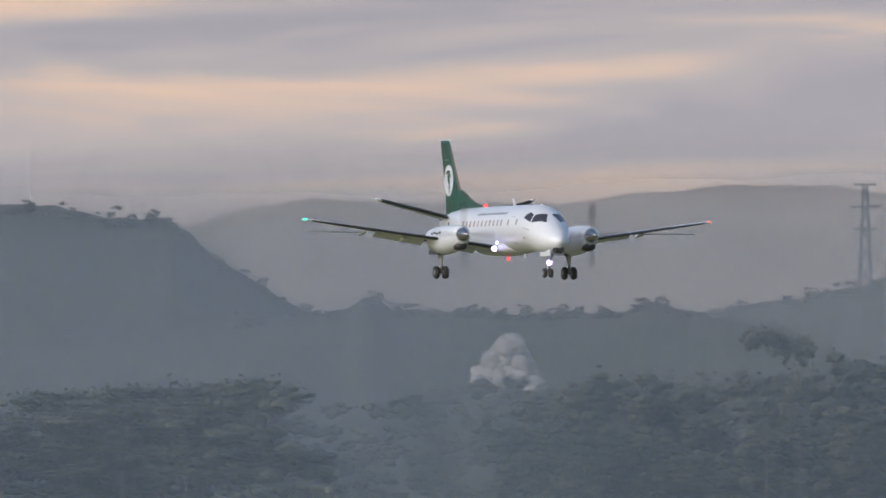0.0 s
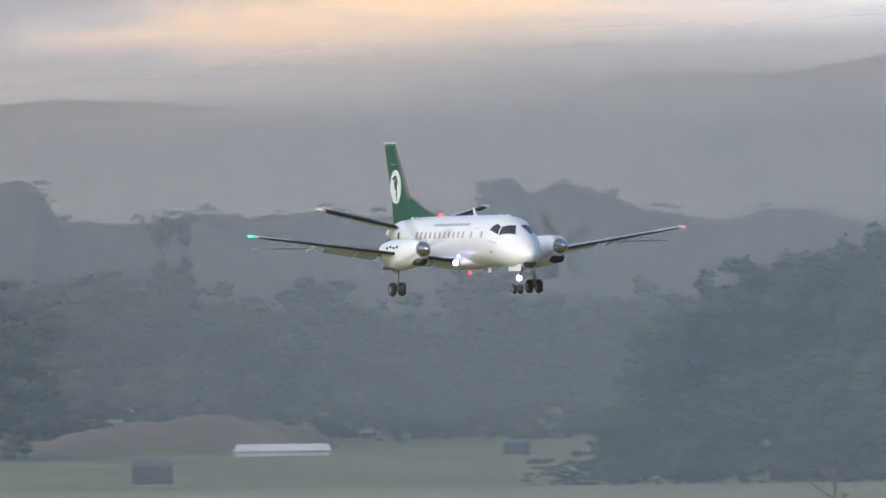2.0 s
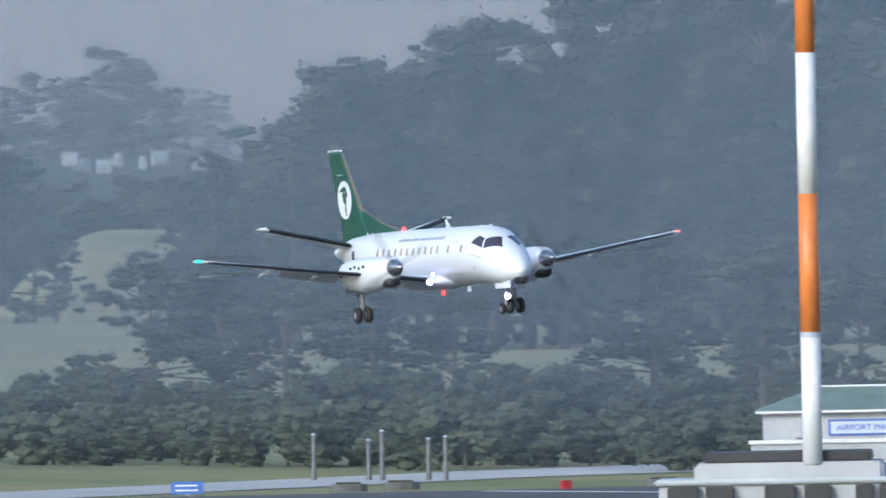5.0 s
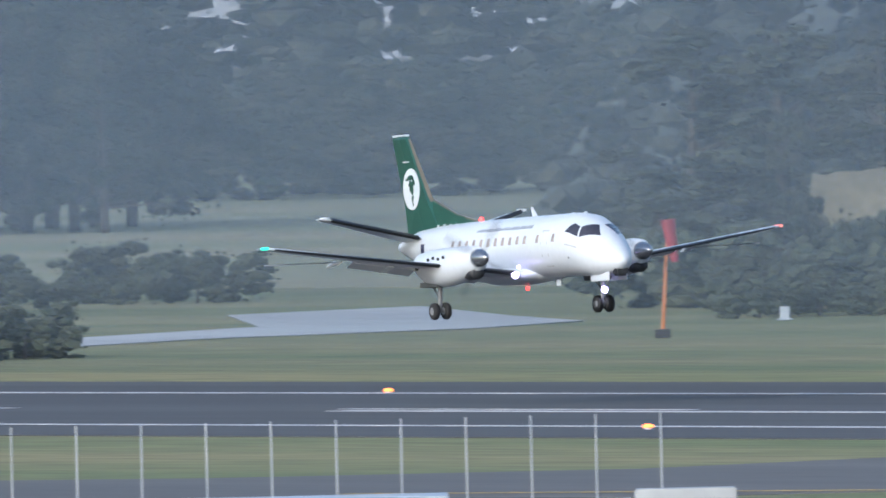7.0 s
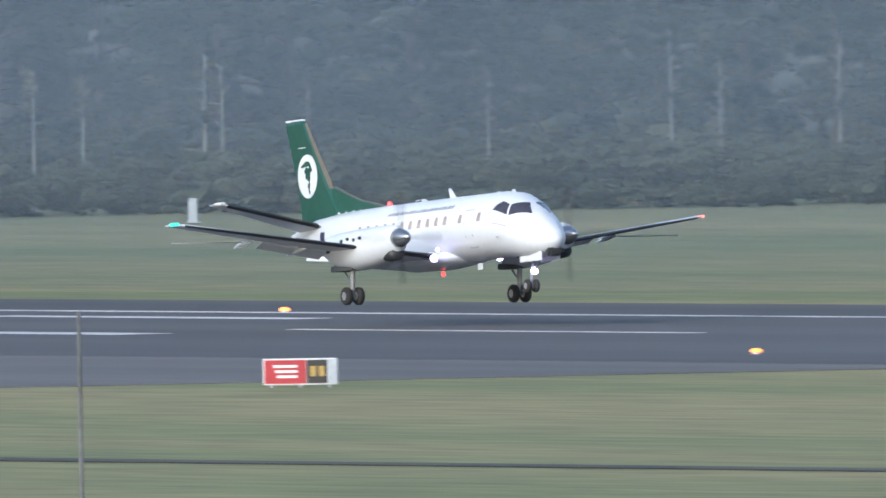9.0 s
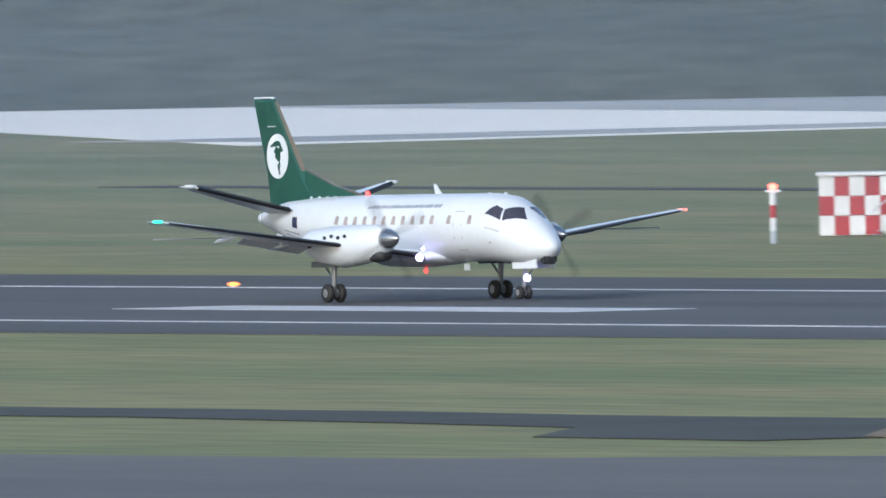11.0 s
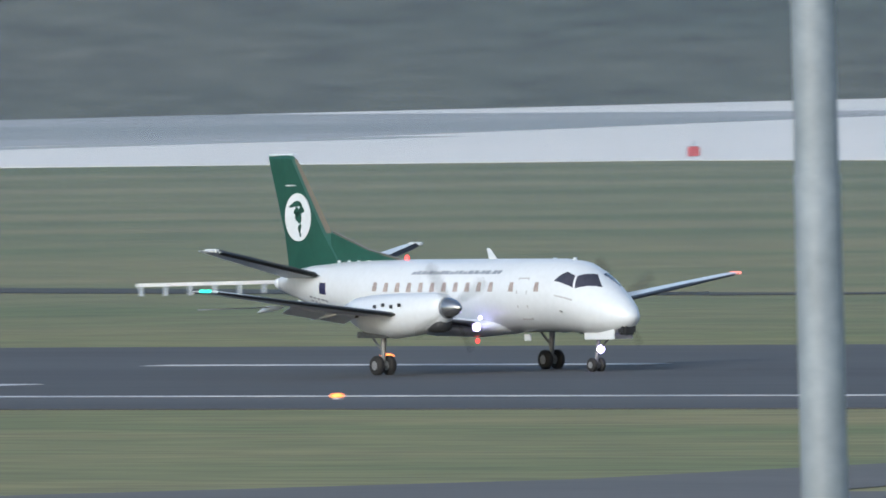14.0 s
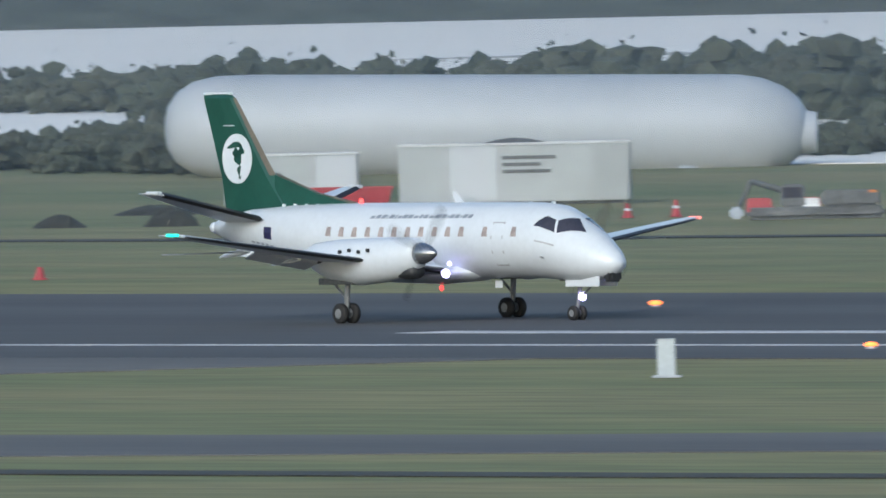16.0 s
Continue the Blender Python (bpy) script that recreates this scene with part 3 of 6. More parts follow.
def patch(corners, proud=0.012, n=4, bm=None):
    """A panel on the skin between four (x, angle) corners."""
    bm = bm or bmesh.new()
    (x0, a0), (x1, a1), (x2, a2), (x3, a3) = corners
    grid = []
    for i in range(n + 1):
        u, line = i / n, []
        for j in range(n + 1):
            v = j / n
            x = (1 - v) * ((1 - u) * x0 + u * x1) + v * ((1 - u) * x3 + u * x2)
            a = (1 - v) * ((1 - u) * a0 + u * a1) + v * ((1 - u) * a3 + u * a2)
            p, nrm = hull(x, a)
            line.append((bm.verts.new(p + nrm * proud), bm.verts.new(p - nrm * 0.02)))
        grid.append(line)
    for i in range(n):
        for j in range(n):
            bm.faces.new((grid[i][j][0], grid[i + 1][j][0], grid[i + 1][j + 1][0], grid[i][j + 1][0]))
    rim = [grid[i][0] for i in range(n + 1)] + [grid[n][j] for j in range(1, n + 1)] + [grid[i][n] for i in range(n - 1, -1, -1)] + [grid[0][j] for j in range(n - 1, 0, -1)]
    for a, b in zip(rim, rim[1:] + rim[:1]):
        bm.faces.new((a[0], a[1], b[1], b[0]))
    bmesh.ops.recalc_face_normals(bm, faces=bm.faces)
    return bm


def ring_of(x, z, ry, rz, n=32):
    return [(x, ry * math.cos(2 * math.pi * i / n), z + rz * math.sin(2 * math.pi * i / n)) for i in range(n)]


def build_aircraft():
    a = thing("aircraft", "white twin-propeller regional airliner with a dark green tail, wheels down", "aircraft")
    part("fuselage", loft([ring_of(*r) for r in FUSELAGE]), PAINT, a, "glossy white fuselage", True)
    for side, tag in ((1, ""), (-1, "")):
        def flip(c):
            return c if side > 0 else tuple((x, 180 - g) for x, g in c)
        part("cockpit_window", patch(flip(((6.30, 27), (7.18, 28), (7.02, 50), (6.66, 50)))), GLASS, a, "dark cockpit side window")
        part("cockpit_window", patch(flip(((7.27, 29), (8.04, 65), (7.46, 84), (7.11, 51)))), GLASS, a, "dark cockpit windscreen pane")
        for x in [-3.53 + 0.646 * i for i in range(11)] + [4.06, 5.45]:
            part("cabin_window", patch(flip(((x - 0.13, 7), (x + 0.13, 7), (x + 0.09, 22), (x - 0.09, 22))), 0.01, 2), CABIN, a, "small warm-tinted cabin window")
        for c in (((4.38, -40), (4.42, -40), (4.42, 29), (4.38, 29)), ((4.91, -40), (4.95, -40), (4.95, 29), (4.91, 29)), ((4.38, 28), (4.95, 28), (4.95, 30), (4.38, 30)), ((4.38, -41), (4.95, -41), (4.95, -39), (4.38, -39))):
            part("door_seam", patch(flip(c), 0.006, 3), PANEL, a)
        # the web address and the marks on the rear are plain bars
        x = -1.70
        for k, w in enumerate((0.2, 0.2, 0.2, 0.05, 0.2, 0.08, 0.16, 0.2, 0.2, 0.2, 0.14, 0.2, 0.2, 0.28, 0.2, 0.05, 0.18, 0.2, 0.05, 0.2, 0.18)):
            hi = 44 if k % 3 else 42
            part("letter_bar", patch(flip(((x, 37), (x + w, 37), (x + w + 0.05, hi), (x + 0.05, hi))), 0.006, 1), GREYLINE, a)
            x += w + 0.066
        part("flag", patch(flip(((-7.05, -12), (-6.60, -12), (-6.60, 14), (-7.05, 14))), 0.006, 2), FLAGBLUE, a, "small dark blue flag")
        for k in range(5):
            part("letter_bar", patch(flip(((-7.9 + 0.27 * k, -42), (-7.72 + 0.27 * k, -42), (-7.68 + 0.27 * k, -24), (-7.86 + 0.27 * k, -24))), 0.006, 1), GREYLINE, a)
        part("pitot_probe", tube((6.7, -side * 1.10, 2.0), (6.95, -side * 1.22, 1.98), 0.03), STEEL, a)
        part("cheek_mark", patch(flip(((6.45, 3), (7.25, 5), (7.25, 8), (6.45, 5))), 0.006, 3), PANEL, a)
        # wing
        s = -side
        secs = ((1.10, 2.30, -1.20, 1.56, 0.20), (1.75, 1.95, -1.12, 1.67, 0.17), (3.36, 1.72, -0.98, 1.89, 0.16), (7.0, 1.18, -0.66, 2.40, 0.13), (10.35, 0.68, -0.40, 2.88, 0.11), (10.62, 0.45, -0.30, 2.92, 0.06))
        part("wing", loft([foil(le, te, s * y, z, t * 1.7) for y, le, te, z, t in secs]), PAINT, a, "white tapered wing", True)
        part("deicing_boot", loft([[(le + 0.012, s * y, z + 0.5 * th), (le + 0.035, s * y, z), (le + 0.012, s * y, z - 0.4 * th), (le - 0.18, s * y, z - 0.95 * th), (le - 0.20, s * y, z - 0.6 * th), (le - 0.20, s * y, z + 0.9 * th), (le - 0.18, s * y, z + 1.28 * th)] for y, le, te, z, th in ((1.2, 2.25, 0, 1.57, 0.09), (2.7, 1.82, 0, 1.80, 0.075), (4.0, 1.62, 0, 1.98, 0.07), (7.0, 1.18, 0, 2.40, 0.058), (10.3, 0.69, 0, 2.87, 0.045))]), BOOT, a, "black rubber leading edge")
        for y0, y1 in ((1.3, 2.7), (4.1, 6.7)):
            t0, t1 = -1.15 + 0.09 * y0, -1.15 + 0.075 * y1
            z0, z1 = 1.42 + 0.138 * y0, 1.42 + 0.138 * y1
            part("flap", loft([[(t0 + 0.35, s * y0, z0 + 0.02), (t0 - 0.30, s * y0, z0 - 0.30), (t0 + 0.30, s * y0, z0 - 0.10)], [(t1 + 0.32, s * y1, z1 + 0.02), (t1 - 0.24, s * y1, z1 - 0.24), (t1 + 0.28, s * y1, z1 - 0.08)]]), PAINT, a, "lowered white flap")
        for y in (2.0, 5.2, 7.3):
            part("flap_fairing", lathe_x(((0.1, 0.02, 0), (-0.3, 0.09, -0.02), (-0.9, 0.10, -0.08), (-1.35, 0.02, -0.16)), s * y, 1.32 + 0.138 * y, 10), PAINT, a)
        part("aileron_seam", box(-0.62, -0.60, min(s * 7.2, s * 10.2), max(s * 7.2, s * 10.2), 2.30, 2.34), PANEL, a)
        tip = part("wing_tip_light", loft([[(0.62 - 0.5 * k / 5, s * (10.58 + 0.05 * math.sin(math.pi * k / 5)) + 0.07 * math.cos(q), 2.93 + 0.055 * math.sin(q)) for q in (0, 1.05, 2.1, 3.14, 4.2, 5.2)] for k in range(6)]), NAV_GREEN if s < 0 else NAV_RED, a, "green wing-tip light" if s < 0 else "red wing-tip light")
        # nacelle, spinner and propeller
        y = s * 3.36
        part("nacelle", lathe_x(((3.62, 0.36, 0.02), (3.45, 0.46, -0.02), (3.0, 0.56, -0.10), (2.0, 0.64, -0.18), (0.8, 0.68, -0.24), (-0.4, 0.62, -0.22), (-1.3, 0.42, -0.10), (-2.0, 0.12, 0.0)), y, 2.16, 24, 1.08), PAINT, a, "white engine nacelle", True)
        part("air_intake", lathe_x(((3.52, 0.27, 0), (3.40, 0.31, 0), (2.9, 0.30, -0.02), (2.2, 0.2, 0.02)), y, 1.62, 16, 0.75), DARK, a, "dark engine air intake", True)
        part("gear_bay", box(-1.0, 0.75, y - 0.30, y + 0.30, 1.22, 1.42, 0.05), DARK, a, "open dark wheel bay")
        for k in (-1, 1):
            part("gear_door", box(-0.9, 0.7, y + k * 0.34 - 0.02, y + k * 0.34 + 0.02, 1.22, 1.42, 0.01), GREYMETAL, a)
        part("exhaust_pipe", tube((-0.4, y + s * 0.50, 2.02), (-1.1, y + s * 0.60, 2.0), 0.15, 0.12), BOOT, a)
        for k in range(4):
            part("cooling_vent", box(0.4 + 0.45 * k, 0.56 + 0.45 * k, y - 0.66, y - 0.60, 2.18 + 0.05 * (k % 2), 2.30 + 0.05 * (k % 2), 0.02), DARK, a)
        prop = part("propeller", lathe_x(((0.62, 0.02, 0), (0.5, 0.12, 0), (0.28, 0.24, 0), (0.0, 0.33, 0), (-0.2, 0.35, 0)), 0, 0, 20), METAL, a, "polished metal spinner with spinning blades", True)
        prop.location = (3.80, y, 2.18)
        PROPELLERS.append((prop, (3.80, y, 2.18), s))
        for k in range(4):
            rings = []
            for r, c, tw in ((0.25, 0.10, 1.1), (0.6, 0.17, 0.9), (1.1, 0.20, 0.6), (1.5, 0.16, 0.45), (1.66, 0.06, 0.4)):
                cx, cy = c * math.sin(tw), c * math.cos(tw)
                q = math.pi / 2 * k
                pts = [(0.0 + cx, cy, 0.015), (0.03, 0, 0.0), (-cx, -cy, 0.015), (-0.03, 0, 0.0)]
                rings.append([(px, py * math.cos(q) - r * math.sin(q), py * math.sin(q) + r * math.cos(q)) for px, py, _ in pts])
            part("blade", loft(rings), BLADE, prop, "dark blade blurred by its spin")
        # main wheels
        part("gear_leg", tube((0.0, y, 0.32), (0.10, y, 1.45), 0.075, 0.10), STEEL, a)
        part("drag_strut", tube((0.05, y, 0.75), (-0.75, y, 1.40), 0.04), STEEL, a)
        axle = part("axle", tube((0, -0.30, 0), (0, 0.30, 0), 0.06), STEEL, a)
        axle.location = (0, y, 0.325)
        WHEELS.append((axle, (0, y, 0.325)))
        for k in (-1, 1):
            part("wheel", lathe_y(0.325, 0.11, k * 0.235), BLACK, axle, "black main wheel tyre", True)
            part("rim", tube((0, k * 0.235 - 0.115, 0), (0, k * 0.235 + 0.115, 0), 0.15, n=16), STEEL, axle)
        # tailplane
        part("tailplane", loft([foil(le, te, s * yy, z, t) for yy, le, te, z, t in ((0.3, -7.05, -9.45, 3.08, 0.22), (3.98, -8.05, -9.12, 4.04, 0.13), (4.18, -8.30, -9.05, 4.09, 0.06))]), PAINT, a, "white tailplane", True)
        part("deicing_boot", loft([[(le + 0.03, s * yy, z), (le - 0.15, s * yy, z - 0.075), (le - 0.18, s * yy, z), (le - 0.15, s * yy, z + 0.10)] for yy, le, z in ((0.75, -7.16, 3.20), (3.94, -8.03, 4.03))]), BOOT, a, "black rubber leading edge")
        part("tail_horn", box(-8.75, -8.05, s * 4.08 - 0.09, s * 4.08 + 0.09, 4.05, 4.15, 0.04), PAINT, a)
        part("landing_light", lathe_x(((0.10, 0.03, 0), (0.07, 0.09, 0), (0.0, 0.14, 0), (-0.10, 0.12, 0)), s * 1.32, 1.50, 14), LANDING, a, "blazing white landing light", True)
        part("inspection_light", lathe_x(((0.05, 0.02, 0), (0.0, 0.07, 0), (-0.06, 0.05, 0)), s * 1.18, 1.80, 10), LANDING, a)
    for k in range(len(a.children)):
        c = a.children[k]
        if c.name.startswith("landing_light") or c.name.startswith("inspection_light"):
            c.location.x = 2.42
    # belly fairing, fin and rudder
    part("belly_fairing", loft([[(x, 1.20 * w * math.cos(q), 1.54 + 0.95 * h * math.sin(q)) for q in [2 * math.pi * i / 20 for i in range(20)]] for x, w, h in ((3.3, 0.25, 0.12), (2.4, 0.85, 0.33), (0.8, 1.0, 0.42), (-1.2, 0.95, 0.38), (-2.6, 0.3, 0.12))]), PAINT, a, "", True)
    fin = ((-6.10, -9.75, 3.20, 0.13), (-7.40, -9.98, 4.55, 0.12), (-9.25, -10.78, 6.98, 0.08), (-9.45, -10.75, 7.10, 0.04))
    part("fin", loft([[(x, z_s, z) for x, z_s in outline] for outline, z in [((( (le), 0.0), (le - 0.12 * (le - te), th), (le - 0.5 * (le - te), th), (te, 0.015), (te, -0.015), (le - 0.5 * (le - te), -th), (le - 0.12 * (le - te), -th)), z) for le, te, z, th in fin]]), GREEN, a, "dark green fin and rudder")
    part("fin_leading_edge", loft([[(le + 0.06, 0, z), (le - 0.20, -0.075, z), (le - 0.24, 0, z), (le - 0.20, 0.075, z)] for le, z in ((-7.40, 4.55), (-9.27, 6.98))]), BRONZE, a, "bronze-brown fin leading edge")
    part("dorsal_fin", loft([[(-3.3, 0.02, 3.64), (-3.3, -0.02, 3.64), (-3.3, -0.02, 3.40), (-3.3, 0.02, 3.40)], [(-5.3, 0.06, 3.98), (-5.3, -0.06, 3.98), (-5.3, -0.09, 3.30), (-5.3, 0.09, 3.30)], [(-7.3, 0.09, 4.58), (-7.3, -0.09, 4.58), (-7.3, -0.12, 3.20), (-7.3, 0.12, 3.20)]]), GREEN, a, "dark green dorsal fin")
    part("dorsal_edge", loft([[(x, 0.035, z), (x, -0.035, z), (x, -0.05, z - 0.06), (x, 0.05, z - 0.06)] for x, z in ((-3.3, 3.67), (-5.3, 4.01), (-7.25, 4.61))]), BRONZE, a)
    part("fin_cap", box(-10.75, -9.40, -0.05, 0.05, 7.08, 7.15, 0.02), PAINT, a, "pale fin cap")
    for s in (1, -1):
        y = s * 0.13
        bm = bmesh.new()
        c = [bm.verts.new((-9.08 + 0.72 * math.cos(q), y, 5.08 + 0.78 * math.sin(q))) for q in [2 * math.pi * i / 36 for i in range(36)]]
        d = [bm.verts.new((v.co.x, y - s * 0.06, v.co.z)) for v in c]
        bm.faces.new(c)
        for i in range(36):
            bm.faces.new((c[i], d[i], d[(i + 1) % 36], c[(i + 1) % 36]))
        bmesh.ops.recalc_face_normals(bm, faces=bm.faces)
        part("fin_roundel", bm, PAINT, a, "white disc with green shapes")
        for cx, cz, w, h, lean in ((-9.02, 5.50, 0.34, 0.09, 0.15), (-8.86, 5.12, 0.17, 0.24, -0.3), (-8.98, 5.26, 0.13, 0.15, 0.4), (-8.83, 4.72, 0.08, 0.15, -0.2), (-8.70, 5.38, 0.09, 0.20, 0.5), (-8.80, 4.50, 0.05, 0.06, 0)):
            bm = bmesh.new()
            pts = []
            for i in range(14):
                q = 2 * math.pi * i / 14
                r = 1 + 0.22 * math.sin(3 * q + cx * 40)
                u, v = w * r * math.cos(q), h * r * math.sin(q)
                pts.append((cx + u * math.cos(lean) - v * math.sin(lean), cz + u * math.sin(lean) + v * math.cos(lean)))
            f = [bm.verts.new((px, y + s * 0.012, pz)) for px, pz in pts]
            g = [bm.verts.new((px, y - s * 0.004, pz)) for px, pz in pts]
            bm.faces.new(f)
            for i in range(14):
                bm.faces.new((f[i], g[i], g[(i + 1) % 14], f[(i + 1) % 14]))
            bmesh.ops.recalc_face_normals(bm, faces=bm.faces)
            part("green_shape", bm, GREEN, a).location.x = -0.15
        for k in range(4):
            part("dorsal_stripe", box(-6.9 + 0.55 * k, -6.75 + 0.55 * k, s * 0.125 - 0.01, s * 0.125 + 0.01, 3.46, 3.66), PAINT, a)
    part("rudder_seam", box(-9.72, -9.20, -0.125, 0.125, 6.10, 6.13), PAINT, a)
    part("antenna", loft([[(1.85, 0.02, 3.62), (1.85, -0.02, 3.62), (1.35, 0, 3.62)], [(1.40, 0.01, 4.02), (1.40, -0.01, 4.02), (1.22, 0, 4.02)]]), PAINT, a, "white blade antenna")
    for x in (4.9, 6.0):
        part("roof_fitting", box(x, x + 0.15, -0.05, 0.05, 3.60, 3.70, 0.02), PAINT, a)
    part("beacon", lathe_x(((0.09, 0.02, 0), (0.0, 0.10, 0), (-0.09, 0.02, 0)), 0, 3.72, 12), BEACON, a, "red flashing beacon").location.x = -3.2
    part("beacon", lathe_x(((0.09, 0.02, 0), (0.0, 0.09, 0), (-0.09, 0.02, 0)), 0, 1.02, 12), BEACON, a, "red flashing beacon").location.x = 0.6
    part("belly_antenna", box(3.2, 3.55, -0.02, 0.02, 1.02, 1.25, 0.01), PAINT, a)
    part("tail_cone", lathe_x(((-10.2, 0.20, 0), (-10.45, 0.16, 0.01), (-10.62, 0.03, 0.02)), 0, 2.92, 16), PAINT, a, "", True)
    for k in (-1, 1):
        part("ventral_strake", loft([[(-6.9, k * 0.45, 1.95), (-6.9, k * 0.50, 1.93), (-6.95, k * 0.45, 1.90)], [(-8.9, k * 0.30, 2.40), (-8.9, k * 0.42, 2.05), (-8.95, k * 0.30, 2.36)]]), PAINT, a)
    # nose wheel
    part("nose_leg", tube((7.10, 0, 0.25), (7.32, 0, 1.35), 0.06, 0.075), STEEL, a)
    part("nose_strut", tube((7.15, 0, 0.6), (8.1, 0, 1.3), 0.035), STEEL, a)
    axle = part("nose_axle", tube((0, -0.2, 0), (0, 0.2, 0), 0.04), STEEL, a)
    axle.location = (7.1, 0, 0.235)
    WHEELS.append((axle, (7.1, 0, 0.235)))
    for k in (-1, 1):
        part("wheel", lathe_y(0.235, 0.08, k * 0.16), BLACK, axle, "black nose wheel tyre", True)
        part("rim", tube((0, k * 0.16 - 0.085, 0), (0, k * 0.16 + 0.085, 0), 0.11, n=14), STEEL, axle)
        part("nose_door", box(7.0, 8.62, k * 0.36 - 0.02, k * 0.36 + 0.02, 1.06, 1.38, 0.015), PAINT, a, "white nose wheel door")
    part("nose_bay", box(6.6, 8.2, -0.3, 0.3, 1.24, 1.40, 0.03), DARK, a, "open dark nose wheel bay")
    part("chin_fairing", box(8.62, 9.02, -0.26, 0.26, 1.20, 1.60, 0.08), DARK, a, "dark underside of the nose")
    part("nose_lamp", lathe_x(((7.48, 0.03, 0), (7.44, 0.10, 0), (7.38, 0.135, 0), (7.30, 0.11, 0)), 0, 0.74, 14), LANDING, a, "blazing white nose wheel lamp", True)
    return a


def lathe_y(r, half, y, n=20):
    """A tyre about an axis along y."""
    prof = ((-half, 0.55), (-half, 0.86), (-half * 0.6, 0.98), (0, 1.0), (half * 0.6, 0.98), (half, 0.86), (half, 0.55))
    return loft([[(r * q * math.cos(2 * math.pi * i / n), y + dy, r * q * math.sin(2 * math.pi * i / n)) for i in range(n)] for dy, q in prof])


PROPELLERS, WHEELS = [], []


# ---- trees and hills ----
def clump(bm, centre, size, seed, flat_z=0.7):
    """One puff: a lumpy ball with a ragged skin."""
    made = bmesh.ops.create_icosphere(bm, subdivisions=2, radius=1.0)["verts"]
    for v in made:
        d = 0.75 + 0.55 * noise.noise(v.co * 1.7 + Vector((seed, seed * 0.7, -seed)))
        d += random.uniform(-0.05, 0.08)
        v.co = Vector(centre) + Vector((v.co.x * size * d, v.co.y * size * d, v.co.z * size * d * flat_z))


def ball_shape():
    ball = bmesh.new()
    bmesh.ops.create_icosphere(ball, subdivisions=1, radius=1.0)
    ball.verts.index_update()
    shape, skin = [v.co.copy() for v in ball.verts], [[v.index for v in f.verts] for f in ball.faces]
    ball.free()
    return shape, skin


BALL, BALL_SKIN = ball_shape()


def tuft(verts, faces, centre, size, flat_z, sprays):
    """A small ragged tuft with loose sprays of leaves round it."""
    base = len(verts)
    turn = Matrix.Rotation(random.uniform(0, 6.28), 3, "Z")
    for v in BALL:
        d = size * random.uniform(0.6, 1.25)
        w = turn @ v
        verts.append((centre[0] + w.x * d, centre[1] + w.y * d, centre[2] + w.z * d * flat_z))
    faces += [[base + i for i in f] for f in BALL_SKIN]
    for _ in range(sprays):
        d = Vector((random.gauss(0, 1), random.gauss(0, 1), random.gauss(0, 0.8))).normalized() * size * random.uniform(0.8, 1.7)
        p, w = Vector(centre) + d, size * random.uniform(0.16, 0.34)
        u = Vector((random.uniform(-1, 1), random.uniform(-1, 1), random.uniform(-1, 1))).normalized() * w
        v = Vector((random.uniform(-1, 1), random.uniform(-1, 1), random.uniform(-1, 1))).normalized() * w
        base = len(verts)
        verts += [tuple(p - u), tuple(p + v * 0.6), tuple(p + u), tuple(p - v)]
        faces.append([base, base + 1, base + 2, base + 3])


TREE_LABELS = {"pine": "tall dark pine with a ragged crown", "broad": "broad dark evergreen tree with dense crown", "spire": "pointed dark conifer beyond the fields",
               "umbrella": "flat-topped pine on a bare trunk", "bush": "low dark rounded bush", "bare": "bare dead tree with thin limbs", "gum": "pale-barked tree with a thin crown"}


